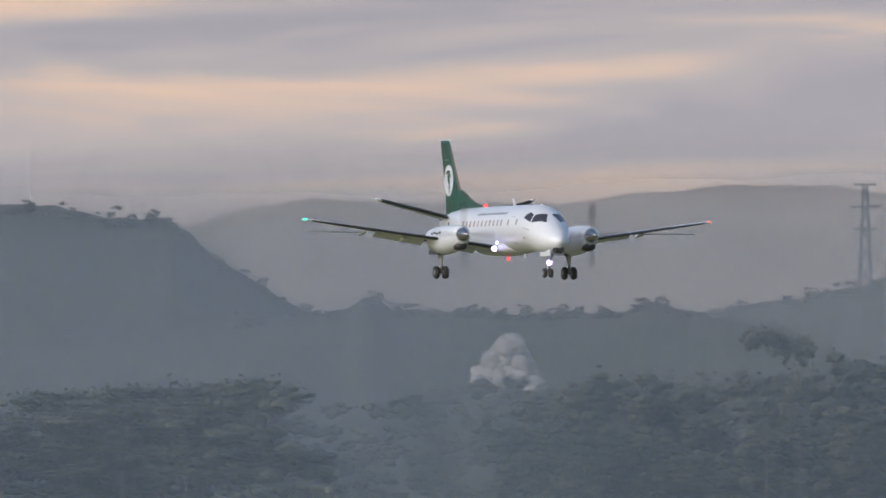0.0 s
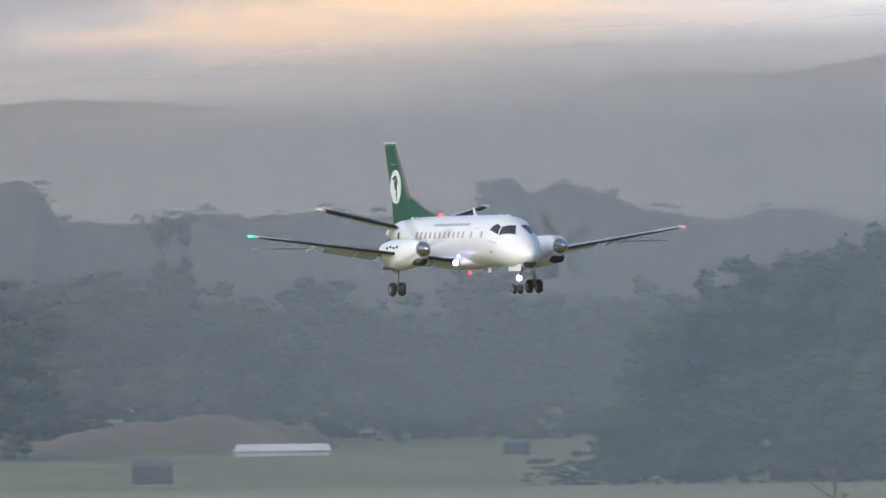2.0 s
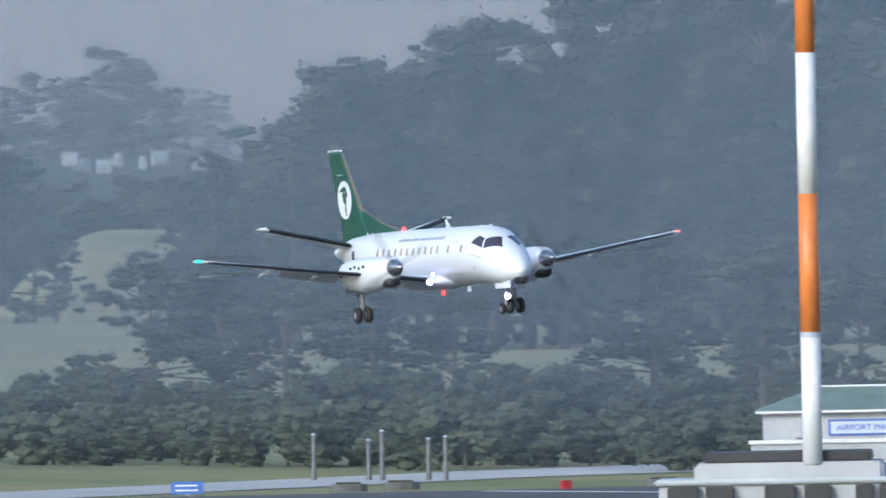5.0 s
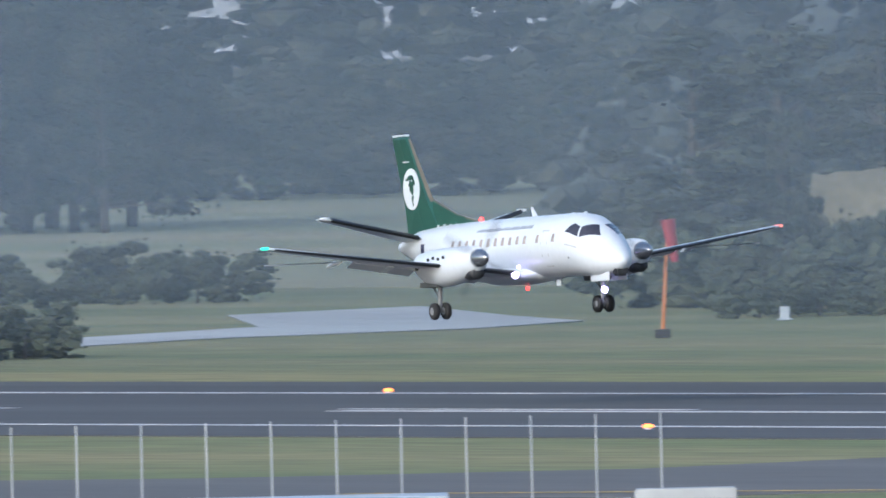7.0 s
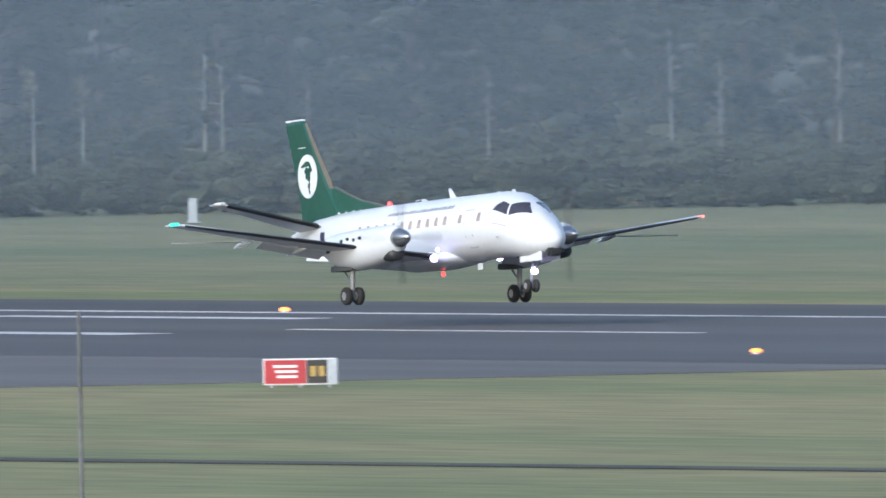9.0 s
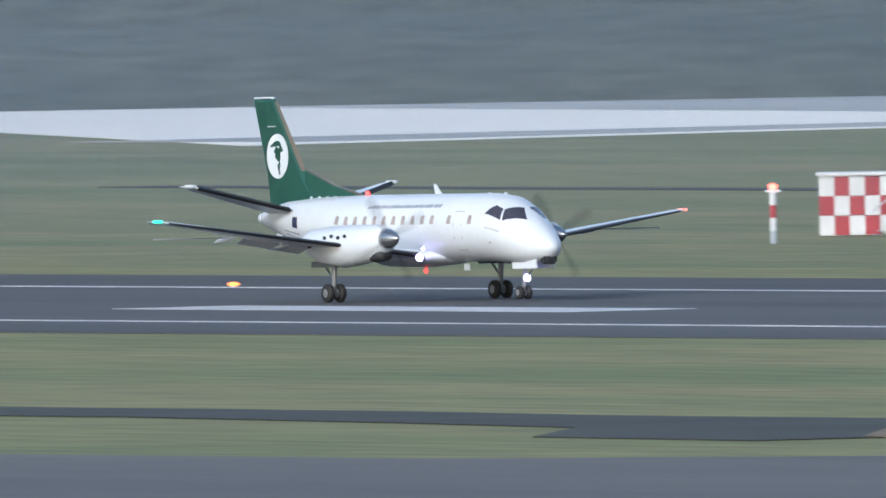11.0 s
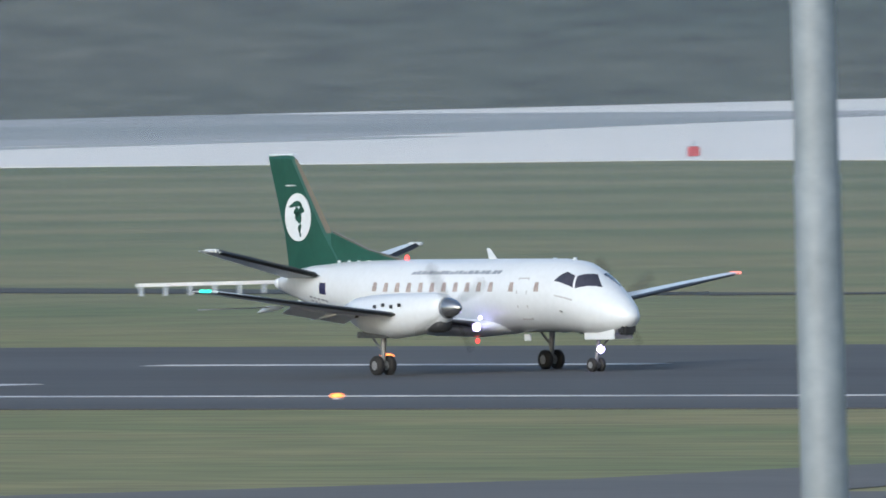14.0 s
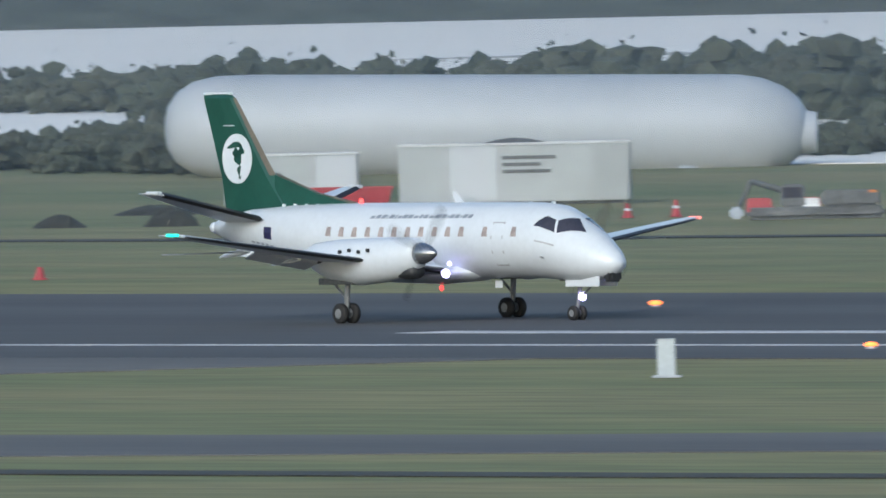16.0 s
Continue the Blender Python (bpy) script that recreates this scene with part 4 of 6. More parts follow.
def make_tree(kind, height, seed):
    """A tapered trunk with limbs; boughs carry many small tufts, with gaps between them."""
    random.seed(seed)
    t = thing("tree", TREE_LABELS[kind], "bush" if kind == "bush" else "tree", group="trees beyond the airfield")
    trunk, h, boughs = bmesh.new(), height, []
    lean = random.uniform(-0.02, 0.02) * h
    tube((0, 0, -0.5), (lean, 0, h * {"bare": 0.95, "spire": 0.97, "pine": 0.9, "gum": 0.9, "bush": 0.3}.get(kind, 0.6)), h * 0.020, h * (0.002 if kind == "spire" else 0.007), 8, trunk)
    if kind == "spire":
        for i in range(46):
            z = random.uniform(0.08, 0.98)
            r = 0.26 * (1 - z) ** 0.8 + 0.010
            q = random.uniform(0, 6.28)
            boughs.append((r * 0.7 * math.cos(q), r * 0.7 * math.sin(q), z - 0.10 * r, 0.50 * r + 0.012, 0.7))
    elif kind == "umbrella":
        for i in range(22):
            q, r = random.uniform(0, 6.28), 0.36 * math.sqrt(random.random())
            boughs.append((r * math.cos(q), r * math.sin(q), random.choice((0.92, 0.90, 0.74, 0.60)) - 0.10 * r + random.uniform(-0.02, 0.04), random.uniform(0.07, 0.13), 0.32))
    elif kind == "bush":
        for i in range(26):
            q, r = random.uniform(0, 6.28), 0.75 * math.sqrt(random.random())
            boughs.append((r * math.cos(q), r * math.sin(q), random.uniform(0.12, 0.78) * (1 - 0.45 * r), random.uniform(0.12, 0.22), 0.8))
    elif kind in ("bare", "gum"):
        for i in range(30 if kind == "bare" else 12):
            q, z = random.uniform(0, 6.28), h * random.uniform(0.25 if kind == "bare" else 0.5, 0.95)
            reach = h * random.uniform(0.10, 0.30) * (1.15 - z / h)
            e = Vector((reach * math.cos(q), reach * math.sin(q), z + reach * random.uniform(0.0, 0.8)))
            tube((lean * z / h, 0, z), e, h * 0.007, h * 0.003, 5, trunk)
            for k in range(3 if kind == "bare" else 0):
                f = e + Vector((random.uniform(-1, 1), random.uniform(-1, 1), random.uniform(-0.2, 1))) * h * 0.06
                tube(e.lerp(Vector((0, 0, z)), random.uniform(0, 0.5)), f, h * 0.003, h * 0.0015, 4, trunk)
            if kind == "gum" and i % 2:
                boughs.append((e.x / h, e.y / h, e.z / h, random.uniform(0.04, 0.07), 0.6))
    else:
        pine = kind == "pine"
        for i in range(46 if pine else 44):
            z = random.uniform(0.10, 0.93) if pine else random.uniform(0.04, 0.90)
            wide = (0.27 if pine else 0.36) * (1.0 - 0.70 * max(0.0, z - 0.30) / 0.65)
            r, q = wide * (0.15 + 0.85 * random.random() ** 0.6), random.uniform(0, 6.28)
            boughs.append((r * math.cos(q), r * math.sin(q), z + random.uniform(-0.02, 0.05), random.uniform(0.045, 0.095), 0.50 if pine else 0.62))
            if i % 3 == 0:
                tube((0, 0, h * z * 0.85), (h * r * math.cos(q), h * r * math.sin(q), h * z), h * 0.007, h * 0.003, 5, trunk)
    verts, faces = [], []
    for bx, by, bz, size, flat_z in boughs:
        for _ in range(8):
            d = Vector((random.gauss(0, 1), random.gauss(0, 1), random.gauss(0, 1))).normalized() * size * random.uniform(0.35, 1.0)
            tuft(verts, faces, (h * (bx + d.x), h * (by + d.y), h * (bz + d.z * flat_z)), h * size * random.uniform(0.28, 0.55), flat_z, 8)
    part("trunk", trunk, PALEBARK if kind == "gum" else BARK, t)
    if boughs:
        me = bpy.data.meshes.new("crown")
        me.from_pydata(verts, [], faces)
        me.materials.append(SHRUB if kind == "bush" else FOLIAGE)
        ob = new("crown", me)
        ob.parent = t
        tagged(ob, "dark green foliage")
    return t


TREES = {}
TREE_BASE = 20.0


def plant(kind, x, y, height, z=None, variant=None, wide=1.0):
    """Set a tree of that kind and height on the ground."""
    k = (kind, (variant if variant is not None else random.randrange(3)))
    s = height / TREE_BASE
    m = pose(x, y, terrain(x, y) if z is None else z, 0, 0, random.uniform(0, 360)) @ Matrix.Diagonal((s * wide, s * wide, s, 1))
    if k not in TREES:
        state = random.getstate()
        TREES[k] = make_tree(kind, TREE_BASE, 11 + 7 * k[1] + 31 * len(kind))
        random.setstate(state)
        TREES[k].matrix_basis = m
        return TREES[k]
    ob = copy_thing(TREES[k], Matrix())
    ob.matrix_basis = m
    return ob


def polar(bearing, distance):
    """A place in plan: bearing in degrees to the left of straight across the runway."""
    b = radians(bearing)
    return -distance * math.sin(b), distance * math.cos(b)


def curve(points, b):
    """A height that follows a few (bearing, value) pairs; bearings fall along the list."""
    for (b0, h0), (b1, h1) in zip(points, points[1:]):
        if b0 >= b >= b1:
            s = (b0 - b) / (b0 - b1)
            s = 0.6 * s + 0.4 * s * s * (3 - 2 * s)
            return h0 + s * (h1 - h0)
    return points[0][1] if b > points[0][0] else points[-1][1]


def build_hill(name, distance, depth, profile, material, label, rough, step=0.025, base=-6.0):
    """A ridge on an arc: its crest follows the profile, with a skyline broken by trees."""
    bm = bmesh.new()
    b0, b1 = profile[0][0], profile[-1][0]
    count = int((b0 - b1) / step)
    lines = []
    for i in range(count + 1):
        b = b0 - i * step
        h = curve(profile, b) + rough * noise.noise(Vector((b * 4, distance, 0)))
        crest = rough * (0.8 * noise.noise(Vector((b * 11, distance, 2))) + 0.7 * noise.noise(Vector((b * 31, distance, 3))) + 0.9 * abs(noise.noise(Vector((b * 90, distance, 5)))))
        line = []
        for s, lift in ((0.0, 0.0), (0.25, 0.35), (0.5, 0.68), (0.75, 0.9), (1.0, 1.0)):
            x, y = polar(b, distance + depth * s)
            line.append(bm.verts.new((x, y, base + (h - base) * lift + (crest if s == 1.0 else 0.0) + rough * 0.4 * noise.noise(Vector((x * 0.012, y * 0.012, s))) * (s < 1))))
        lines.append(line)
    for p, q in zip(lines, lines[1:]):
        for j in range(4):
            bm.faces.new((p[j], q[j], q[j + 1], p[j + 1]))
    bmesh.ops.recalc_face_normals(bm, faces=bm.faces)
    tagged(part(name, bm, material, smooth=True), label, "hill", kind="structure")


def build_scrub():
    """Dense low scrub along the far shore of the airfield, one tangled mass."""
    random.seed(17)
    verts, faces = [], []
    for x0, y0, x1, y1, count, h0, h1 in ((-1110, 912, -1045, 890, 26, 2.0, 3.2), (-1060, 898, -960, 848, 40, 2.6, 3.8), (-1010, 880, -800, 800, 60, 3.2, 4.6), (-940, 850, -720, 790, 46, 3.2, 4.6),
                                          (-1018, 818, -975, 792, 18, 0.6, 1.4), (-980, 795, -920, 762, 34, 1.2, 2.2), (-925, 764, -850, 738, 48, 1.6, 2.4), (-915, 775, -700, 760, 60, 1.8, 2.8)):
        for k in range(count):
            s = (k + random.random()) / count
            bx, by, h = x0 + s * (x1 - x0) + random.uniform(-5, 5), y0 + s * (y1 - y0) + random.uniform(-5, 5), random.uniform(h0, h1) * random.uniform(0.75, 1.1)
            for _ in range(44):
                q, r = random.uniform(0, 6.28), h * 1.5 * math.sqrt(random.random())
                c = (bx + r * math.cos(q), by + r * math.sin(q), h * (0.04 + 0.80 * random.random() ** 1.1) * (1 - 0.35 * r / (1.5 * h)))
                tuft(verts, faces, c, h * random.uniform(0.14, 0.26), 0.75, 2)
    me = bpy.data.meshes.new("shore_scrub")
    me.from_pydata(verts, [], faces)
    me.materials.append(SCRUB)
    tagged(new("shore_scrub", me), "dense dark green scrub along the tidal shore", "scrub", kind="stuff")


FAR = []


def far_tree(x, y, z, height, wide):
    """Note a tree for the far woods, which are built as one mass."""
    FAR.append((x, y, z, height, wide))


def build_far_woods():
    """All woods too far and dense to count, in one mesh: boughs of small tufts on rounded crowns."""
    random.seed(31)
    kinds = []
    for k in range(5):
        verts, faces = [], []
        for i in range(24):
            z = random.uniform(0.06, 0.90)
            r = (0.26 + 0.03 * k) * (1 - 0.65 * max(0.0, z - 0.3) / 0.65) * (0.2 + 0.8 * random.random() ** 0.6)
            q = random.uniform(0, 6.28)
            size = random.uniform(0.07, 0.12)
            for _ in range(4):
                d = Vector((random.gauss(0, 1), random.gauss(0, 1), random.gauss(0, 1))).normalized() * size * random.uniform(0.3, 1.0)
                tuft(verts, faces, (r * math.cos(q) + d.x, r * math.sin(q) + d.y, z + d.z * 0.6), size * random.uniform(0.35, 0.6), 0.65, 4)
        kinds.append((np.array(verts), faces))
    all_verts, all_faces, base = [], [], 0
    for x, y, z, h, w in FAR:
        v, f = kinds[random.randrange(5)]
        q = random.uniform(0, 6.28)
        c, n = math.cos(q) * h * w, math.sin(q) * h * w
        all_verts.append(np.stack((x + v[:, 0] * c - v[:, 1] * n, y + v[:, 0] * n + v[:, 1] * c, z + v[:, 2] * h), 1))
        all_faces += [[base + i for i in face] for face in f]
        base += len(v)
    me = bpy.data.meshes.new("far_woods")
    me.from_pydata(np.concatenate(all_verts).tolist(), [], all_faces)
    me.materials.append(FOLIAGE)
    tagged(new("far_woods", me), "dense dark woods on the misty slopes and behind the fields", "woods", kind="stuff")


def build_belt(crowns, distance, depth, step, kinds, wide=1.3, low=0.84, high=1.04):
    """A belt of trees whose crowns follow a line of (bearing, height above the sea); no kinds: part of the far woods."""
    b = crowns[0][0]
    while b > crowns[-1][0]:
        x, y = polar(b, distance + random.uniform(-depth, depth))
        g = terrain(x, y)
        h, w = max(2.0, 1.05 * (curve(crowns, b) - g) * random.uniform(low, high)), wide * random.uniform(0.85, 1.15)
        if kinds:
            plant(random.choice(kinds), x, y, h, wide=w)
        else:
            far_tree(x, y, g, h, w)
        b -= step * random.uniform(0.6, 1.3)


def build_bushes(b0, b1, d0, d1, h0, h1, step, wide=1.4):
    b = b0
    while b > b1:
        x, y = polar(b, random.uniform(d0, d1))
        h = random.uniform(h0, h1)
        if d0 > 2500:
            far_tree(x, y, terrain(x, y) - 0.1 * h, h, wide * 1.3)
        else:
            plant("bush", x, y, h, wide=wide)
        b -= step * random.uniform(0.6, 1.3)


def build_land():
    # far ridges beyond the fields
    build_hill("far_ridge", 4715, 50, [(b, 14.34 + 1.0247 * (z - 14.34)) for b, z in ((73.5, 38), (72.0, 44.4), (71.88, 47.2), (71.76, 48.2), (71.6, 47.5), (71.31, 47.4), (71.19, 49), (71.0, 50), (70.86, 49.8), (70.7, 48.9), (70.58, 49.7), (70.4, 49.2), (70.2, 47.6), (70.06, 46.9), (69.98, 47.6),
                                        (69.72, 48.7), (69.62, 51.1), (69.52, 52.9), (69.37, 52.5), (69.28, 52.4), (69.2, 53.6), (69.1, 54.9), (68.7, 57), (67.8, 60), (66.0, 62))], WOODED, "long misty wooded ridge on the skyline", 0.35, 0.012)
    left = ((74.0, 48), (72.33, 43.8), (72.23, 43.8), (72.14, 42.6), (72.03, 42.0), (71.99, 40.1), (71.96, 37.4), (71.90, 35.0), (71.81, 30.8), (71.72, 26.5), (71.52, 19.1), (70.8, 14))
    build_hill("left_hill", 4040, 120, left, WOODED, "dark wooded hill in the mist", 0.5, 0.012)
    middle = ((72.4, 27), (72.0, 28), (71.72, 29.8), (71.67, 31.6), (71.62, 29.8), (71.22, 29.6), (71.17, 30.8), (71.10, 29.4), (70.98, 30.6), (70.90, 31.4), (70.79, 33.0), (70.74, 34.3), (70.63, 34.6), (70.58, 29.6), (70.40, 29.7), (70.32, 31.0), (70.24, 30.0),
              (70.12, 30.9), (70.02, 30.0), (69.85, 30.4), (69.81, 34.6), (69.77, 34.8), (69.74, 32.6), (69.69, 34.2), (69.62, 32.8), (69.52, 30.3), (69.39, 29.2), (69.30, 30.5), (69.11, 30.8), (69.0, 30.0), (68.06, 28.0), (67.8, 29.2), (67.35, 30.0), (67.17, 28.2), (66.0, 29))
    build_hill("middle_ridge", 3950, 160, middle, WOODED, "wooded middle ridge with ragged tree tops", 0.5, 0.012)
    build_hill("wooded_rise", 3330, 130, ((68.0, 2), (67.85, 13), (67.7, 14.4), (67.4, 14.4), (67.2, 10), (67.0, 2)), WOODED, "low wooded rise beyond the meadow", 0.4, 0.012)
    build_hill("meadow_slope", 2800, 120, ((67.80, 0), (67.74, 3.6), (67.68, 6.4), (67.60, 7.5), (67.40, 7.8), (67.2, 7.0), (67.0, 0)), MEADOW, "pale sloping meadow before the woods", 0.2, 0.02)
    build_hill("earth_mound", 3570, 30, ((70.68, 2.0), (70.56, 4.2), (70.44, 5.2), (70.30, 5.8), (70.22, 5.3), (70.14, 4.6), (70.08, 2.0)), SOIL, "long low mound of bare brown earth", 0.5, 0.01, 1.0)
    # straw-coloured clearings in the wood
    for crest in (((64.23, -1), (64.20, 6.6), (64.03, 6.8), (64.00, -1)), ((63.80, -1), (63.78, 6.6), (63.60, 6.8), (63.50, 7.1), (63.40, 6.8), (63.38, -1)), ((63.37, -1), (63.34, 6.8), (63.15, 7.0), (63.01, 6.9), (62.98, -1))):
        build_hill("clearing", 1546, 8, crest, STRAW, "straw-coloured clearing among the trees", 0.2, 0.004, -1.0)
    build_hill("sand_bank", 1532, 8, ((61.76, -1), (61.735, 1.7), (61.67, 1.9), (61.63, 1.2), (61.60, -1)), SOIL, "bare sandy bank cut into the slope", 0.15, 0.004, -1.0)
    # hillside of woods across the water, haze put into its colour
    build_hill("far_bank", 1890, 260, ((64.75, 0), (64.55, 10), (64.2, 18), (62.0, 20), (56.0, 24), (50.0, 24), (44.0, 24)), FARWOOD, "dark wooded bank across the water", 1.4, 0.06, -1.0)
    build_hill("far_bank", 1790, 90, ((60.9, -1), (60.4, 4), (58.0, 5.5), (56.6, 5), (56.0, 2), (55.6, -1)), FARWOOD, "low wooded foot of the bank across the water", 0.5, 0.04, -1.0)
    random.seed(5)
    # far woods behind the fields
    build_belt(((72.6, 19), (72.2, 18), (71.75, 17.5), (71.67, 19.3), (71.6, 18.7), (71.47, 21.5), (71.37, 21.2), (71.3, 20), (71.0, 22), (70.7, 21)), 3850, 25, 0.06, ())
    dark = ((71.43, 16.8), (71.35, 18.6), (71.28, 20.3), (71.18, 21.0), (71.08, 19.5), (71.0, 20.0), (70.9, 21.6), (70.83, 23.3), (70.77, 24.0), (70.65, 23.2), (70.56, 23.3), (70.49, 22.3), (70.37, 23.2), (70.2, 21.2), (70.12, 21.7), (69.88, 19.7),
            (69.82, 24.0), (69.76, 24.6), (69.72, 21.3), (69.62, 20.3), (69.48, 21.8), (69.33, 23.2), (69.2, 22))
    build_belt(dark[:9], 3540, 15, 0.04, (), 1.15)
    build_belt([(b, z - 3) for b, z in dark[:9]], 3515, 10, 0.04, (), 1.25, 0.7, 1.0)
    build_belt(dark[8:], 3700, 15, 0.04, (), 1.15)
    build_belt([(b, z - 2.5) for b, z in dark[8:]], 3665, 12, 0.045, (), 1.25, 0.75, 1.0)
    build_bushes(71.4, 69.3, 3632, 3645, 3.0, 6.0, 0.045, 1.6)
    build_belt(((72.5, 17), (72.3, 16), (72.2, 19.5), (72.13, 18.5), (72.0, 18.2), (71.84, 18.6), (71.80, 13)), 3050, 15, 0.055, ("umbrella", "broad", "umbrella"), 1.25)
    # tall pines at the edge of the field
    pines = ((69.60, 9), (69.55, 13.5), (69.5, 17.6), (69.42, 20.2), (69.32, 22.4), (69.21, 23.1), (69.13, 23.9), (69.08, 25.4), (69.01, 24.6), (68.94, 26.4), (68.89, 27.3), (68.77, 25.0), (68.71, 25.0), (68.66, 27.0), (68.62, 25.4), (68.51, 27.0), (68.46, 28.9), (68.4, 25.8), (68.35, 27.4), (68.29, 24.8), (68.21, 24.2), (68.09, 25.4),
             (68.0, 22.2), (67.9, 18.4), (67.76, 15.6), (67.70, 8))
    build_belt(pines, 3150, 15, 0.05, ("pine", "broad", "pine", "spire"), 1.05, 0.95, 1.06)
    build_belt([(b, z - 1.5) for b, z in pines], 3190, 12, 0.05, (), 1.0, 0.94, 1.10)
    build_belt([(b, 3 + z * 0.45) for b, z in pines], 3122, 8, 0.06, (), 1.3, 0.6, 1.0)
    build_bushes(69.72, 67.75, 3095, 3112, 2.0, 4.0, 0.05, 1.7)
    for b, z in ((69.12, 26), (68.90, 27.6), (68.66, 27.2), (68.46, 29.2)):
        plant("spire", *polar(b, 3140), z, wide=1.0)
    b = 67.98
    while b > 67.38:
        z = curve(((68.0, 24), (67.86, 22.8), (67.64, 25.3), (67.58, 25.9), (67.5, 25.4), (67.42, 21), (67.3, 19)), b)
        x, y = polar(b, 3470)
        far_tree(x, y, 12.6, (z - 13.0) * random.uniform(0.75, 1.15), 1.5)
        b -= random.uniform(0.03, 0.06)
    build_belt(((67.8, 14), (67.6, 13.4), (67.35, 13.8), (67.1, 15)), 3000, 15, 0.05, (), 1.3, 0.75)
    # the nearer pine wood behind the rescue station
    near = ((67.46, 12), (67.38, 16.0), (67.26, 18.4), (67.18, 20.8), (67.07, 22.6), (67.03, 21.6), (66.94, 22.4), (66.85, 24.2), (66.77, 23.8), (66.69, 24.2), (66.56, 25), (66.4, 26), (66.05, 26), (65.7, 24), (65.4, 20))
    build_belt(near, 2320, 15, 0.06, ("pine", "pine", "broad"), 1.1, 0.94, 1.07)
    build_belt([(b, z - 2) for b, z in near], 2270, 12, 0.09, ("pine", "broad"), 1.15, 0.7, 1.0)
    build_belt(((66.3, 22), (65.6, 24), (64.8, 24), (64.2, 22)), 2700, 20, 0.06, (), 1.3)
    build_belt(((66.0, 12), (65.0, 12), (64.2, 13)), 2640, 10, 0.05, (), 1.5, 0.7)
    # woods beyond the runway's end
    build_belt(((64.5, 20), (64.2, 22), (63.4, 22), (62.4, 20), (61.4, 18), (60.4, 15)), 1700, 25, 0.09, (), 1.2)
    build_belt(((64.42, 14), (63.8, 17), (62.8, 17), (61.6, 14), (60.2, 10)), 1620, 20, 0.17, ("broad", "pine", "pine"))
    build_bushes(64.40, 60.2, 1560, 1590, 3.0, 6.0, 0.15, 1.5)
    build_bushes(64.30, 60.4, 1512, 1528, 2.2, 4.3, 0.10, 1.5)
    for b, h in ((64.19, 6.2), (64.15, 5.0), (64.11, 5.2), (64.06, 6.4), (63.74, 6.0), (63.69, 5.0), (63.62, 6.2), (63.57, 5.4), (63.51, 5.2), (63.45, 5.8), (63.40, 6.2), (63.31, 6.0), (63.25, 5.2), (63.18, 5.4), (63.10, 5.2), (63.04, 6.2), (63.63, 6.8)):
        plant("bush", *polar(b, 1536), h * (0.92 if b > 63.9 else 1.12), wide=0.9)
    for b, h, w in ((64.235, 10, 0.6), (64.005, 10.5, 0.6), (63.81, 10, 0.6), (63.625, 9.5, 0.32), (63.375, 10.5, 0.62), (63.345, 9, 0.4), (62.97, 10, 0.6)):
        plant("broad", *polar(b, 1540), h, wide=w)
    for b, h in ((62.92, 7.4), (62.79, 7.6), (62.70, 7.2), (62.475, 8.6), (62.44, 7.8), (62.28, 7.0), (61.61, 9.6), (61.52, 8.0), (61.30, 8.6), (63.90, 7.5), (63.00, 8.0), (61.95, 7.4)):
        plant("gum", *polar(b, 1538), h, wide=0.8)
    # single trees on the fields and by the shore
    for kind, b, d, h, wide in (("umbrella", 70.96, 3490, 25.5, 0.30), ("umbrella", 70.90, 3500, 24.5, 0.22), ("broad", 67.73, 2760, 10, 1.2), ("broad", 67.69, 2770, 8, 1.3), ("umbrella", 70.39, 3640, 27, 0.25), 
                                ("broad", 68.78, 1720, 9.8, 1.5), ("broad", 68.70, 1690, 7.2, 1.5), ("bush", 68.84, 1685, 4.4, 1.3), ("bush", 68.66, 1680, 4.0, 1.3), ("bare", 69.20, 1640, 7.6, 1.1), ("bush", 68.54, 1680, 2.4, 1.2), ("bush", 68.46, 1670, 2.0, 1.2),
                                ("bush", 68.24, 1700, 5.4, 1.1), ("broad", 68.17, 1705, 6.4, 1.5), ("bush", 68.12, 1690, 6.6, 1.2), ("bush", 68.04, 1690, 6.6, 1.1), ("broad", 67.98, 1700, 6.0, 1.5), ("broad", 67.845, 1700, 6.2, 0.55),
                                ("broad", 67.52, 1750, 8.8, 1.5), ("pine", 67.40, 1760, 9.4, 1.6), ("broad", 67.28, 1700, 8.4, 1.5), ("pine", 67.12, 1720, 9.4, 1.6), ("broad", 66.98, 1700, 7.6, 1.4), ("pine", 66.62, 1680, 10, 1.5), ("broad", 66.42, 1650, 10, 1.4), ("broad", 66.25, 1600, 9, 1.4)):
        plant(kind, *polar(b, d), h, wide=wide)
    build_bushes(67.72, 65.3, 1620, 1720, 2.6, 4.6, 0.11)
    b = 67.8
    while b > 65.6:
        y = random.uniform(561, 582)
        plant("bush", -y * math.tan(radians(b)), y, random.uniform(2.2, 3.8), wide=1.4)
        b -= random.uniform(0.05, 0.10)
    # trees along the crests
    b = 72.75
    while b > 71.6:
        far_tree(*polar(b, 4152), curve(left, b) - 2.2, random.uniform(2.0, 3.8), 1.6)
        b -= random.uniform(0.02, 0.04)
    b = 71.9
    while b > 67.2:
        far_tree(*polar(b, 4100), curve(middle, b) - 2.2, random.uniform(2.2, 3.8), 1.6)
        b -= random.uniform(0.025, 0.05)
    build_far_woods()
    build_scrub()
    for b, d, h in ((44.9, 1500, 8), (44.6, 1480, 9), (45.5, 1520, 6)):
        plant("broad", *polar(b, d), h)


# ---- things on the airfield ----
def lathe_z(profile, n=14):
    return loft([[(r * math.cos(2 * math.pi * i / n), r * math.sin(2 * math.pi * i / n), z) for i in range(n)] for r, z in profile])


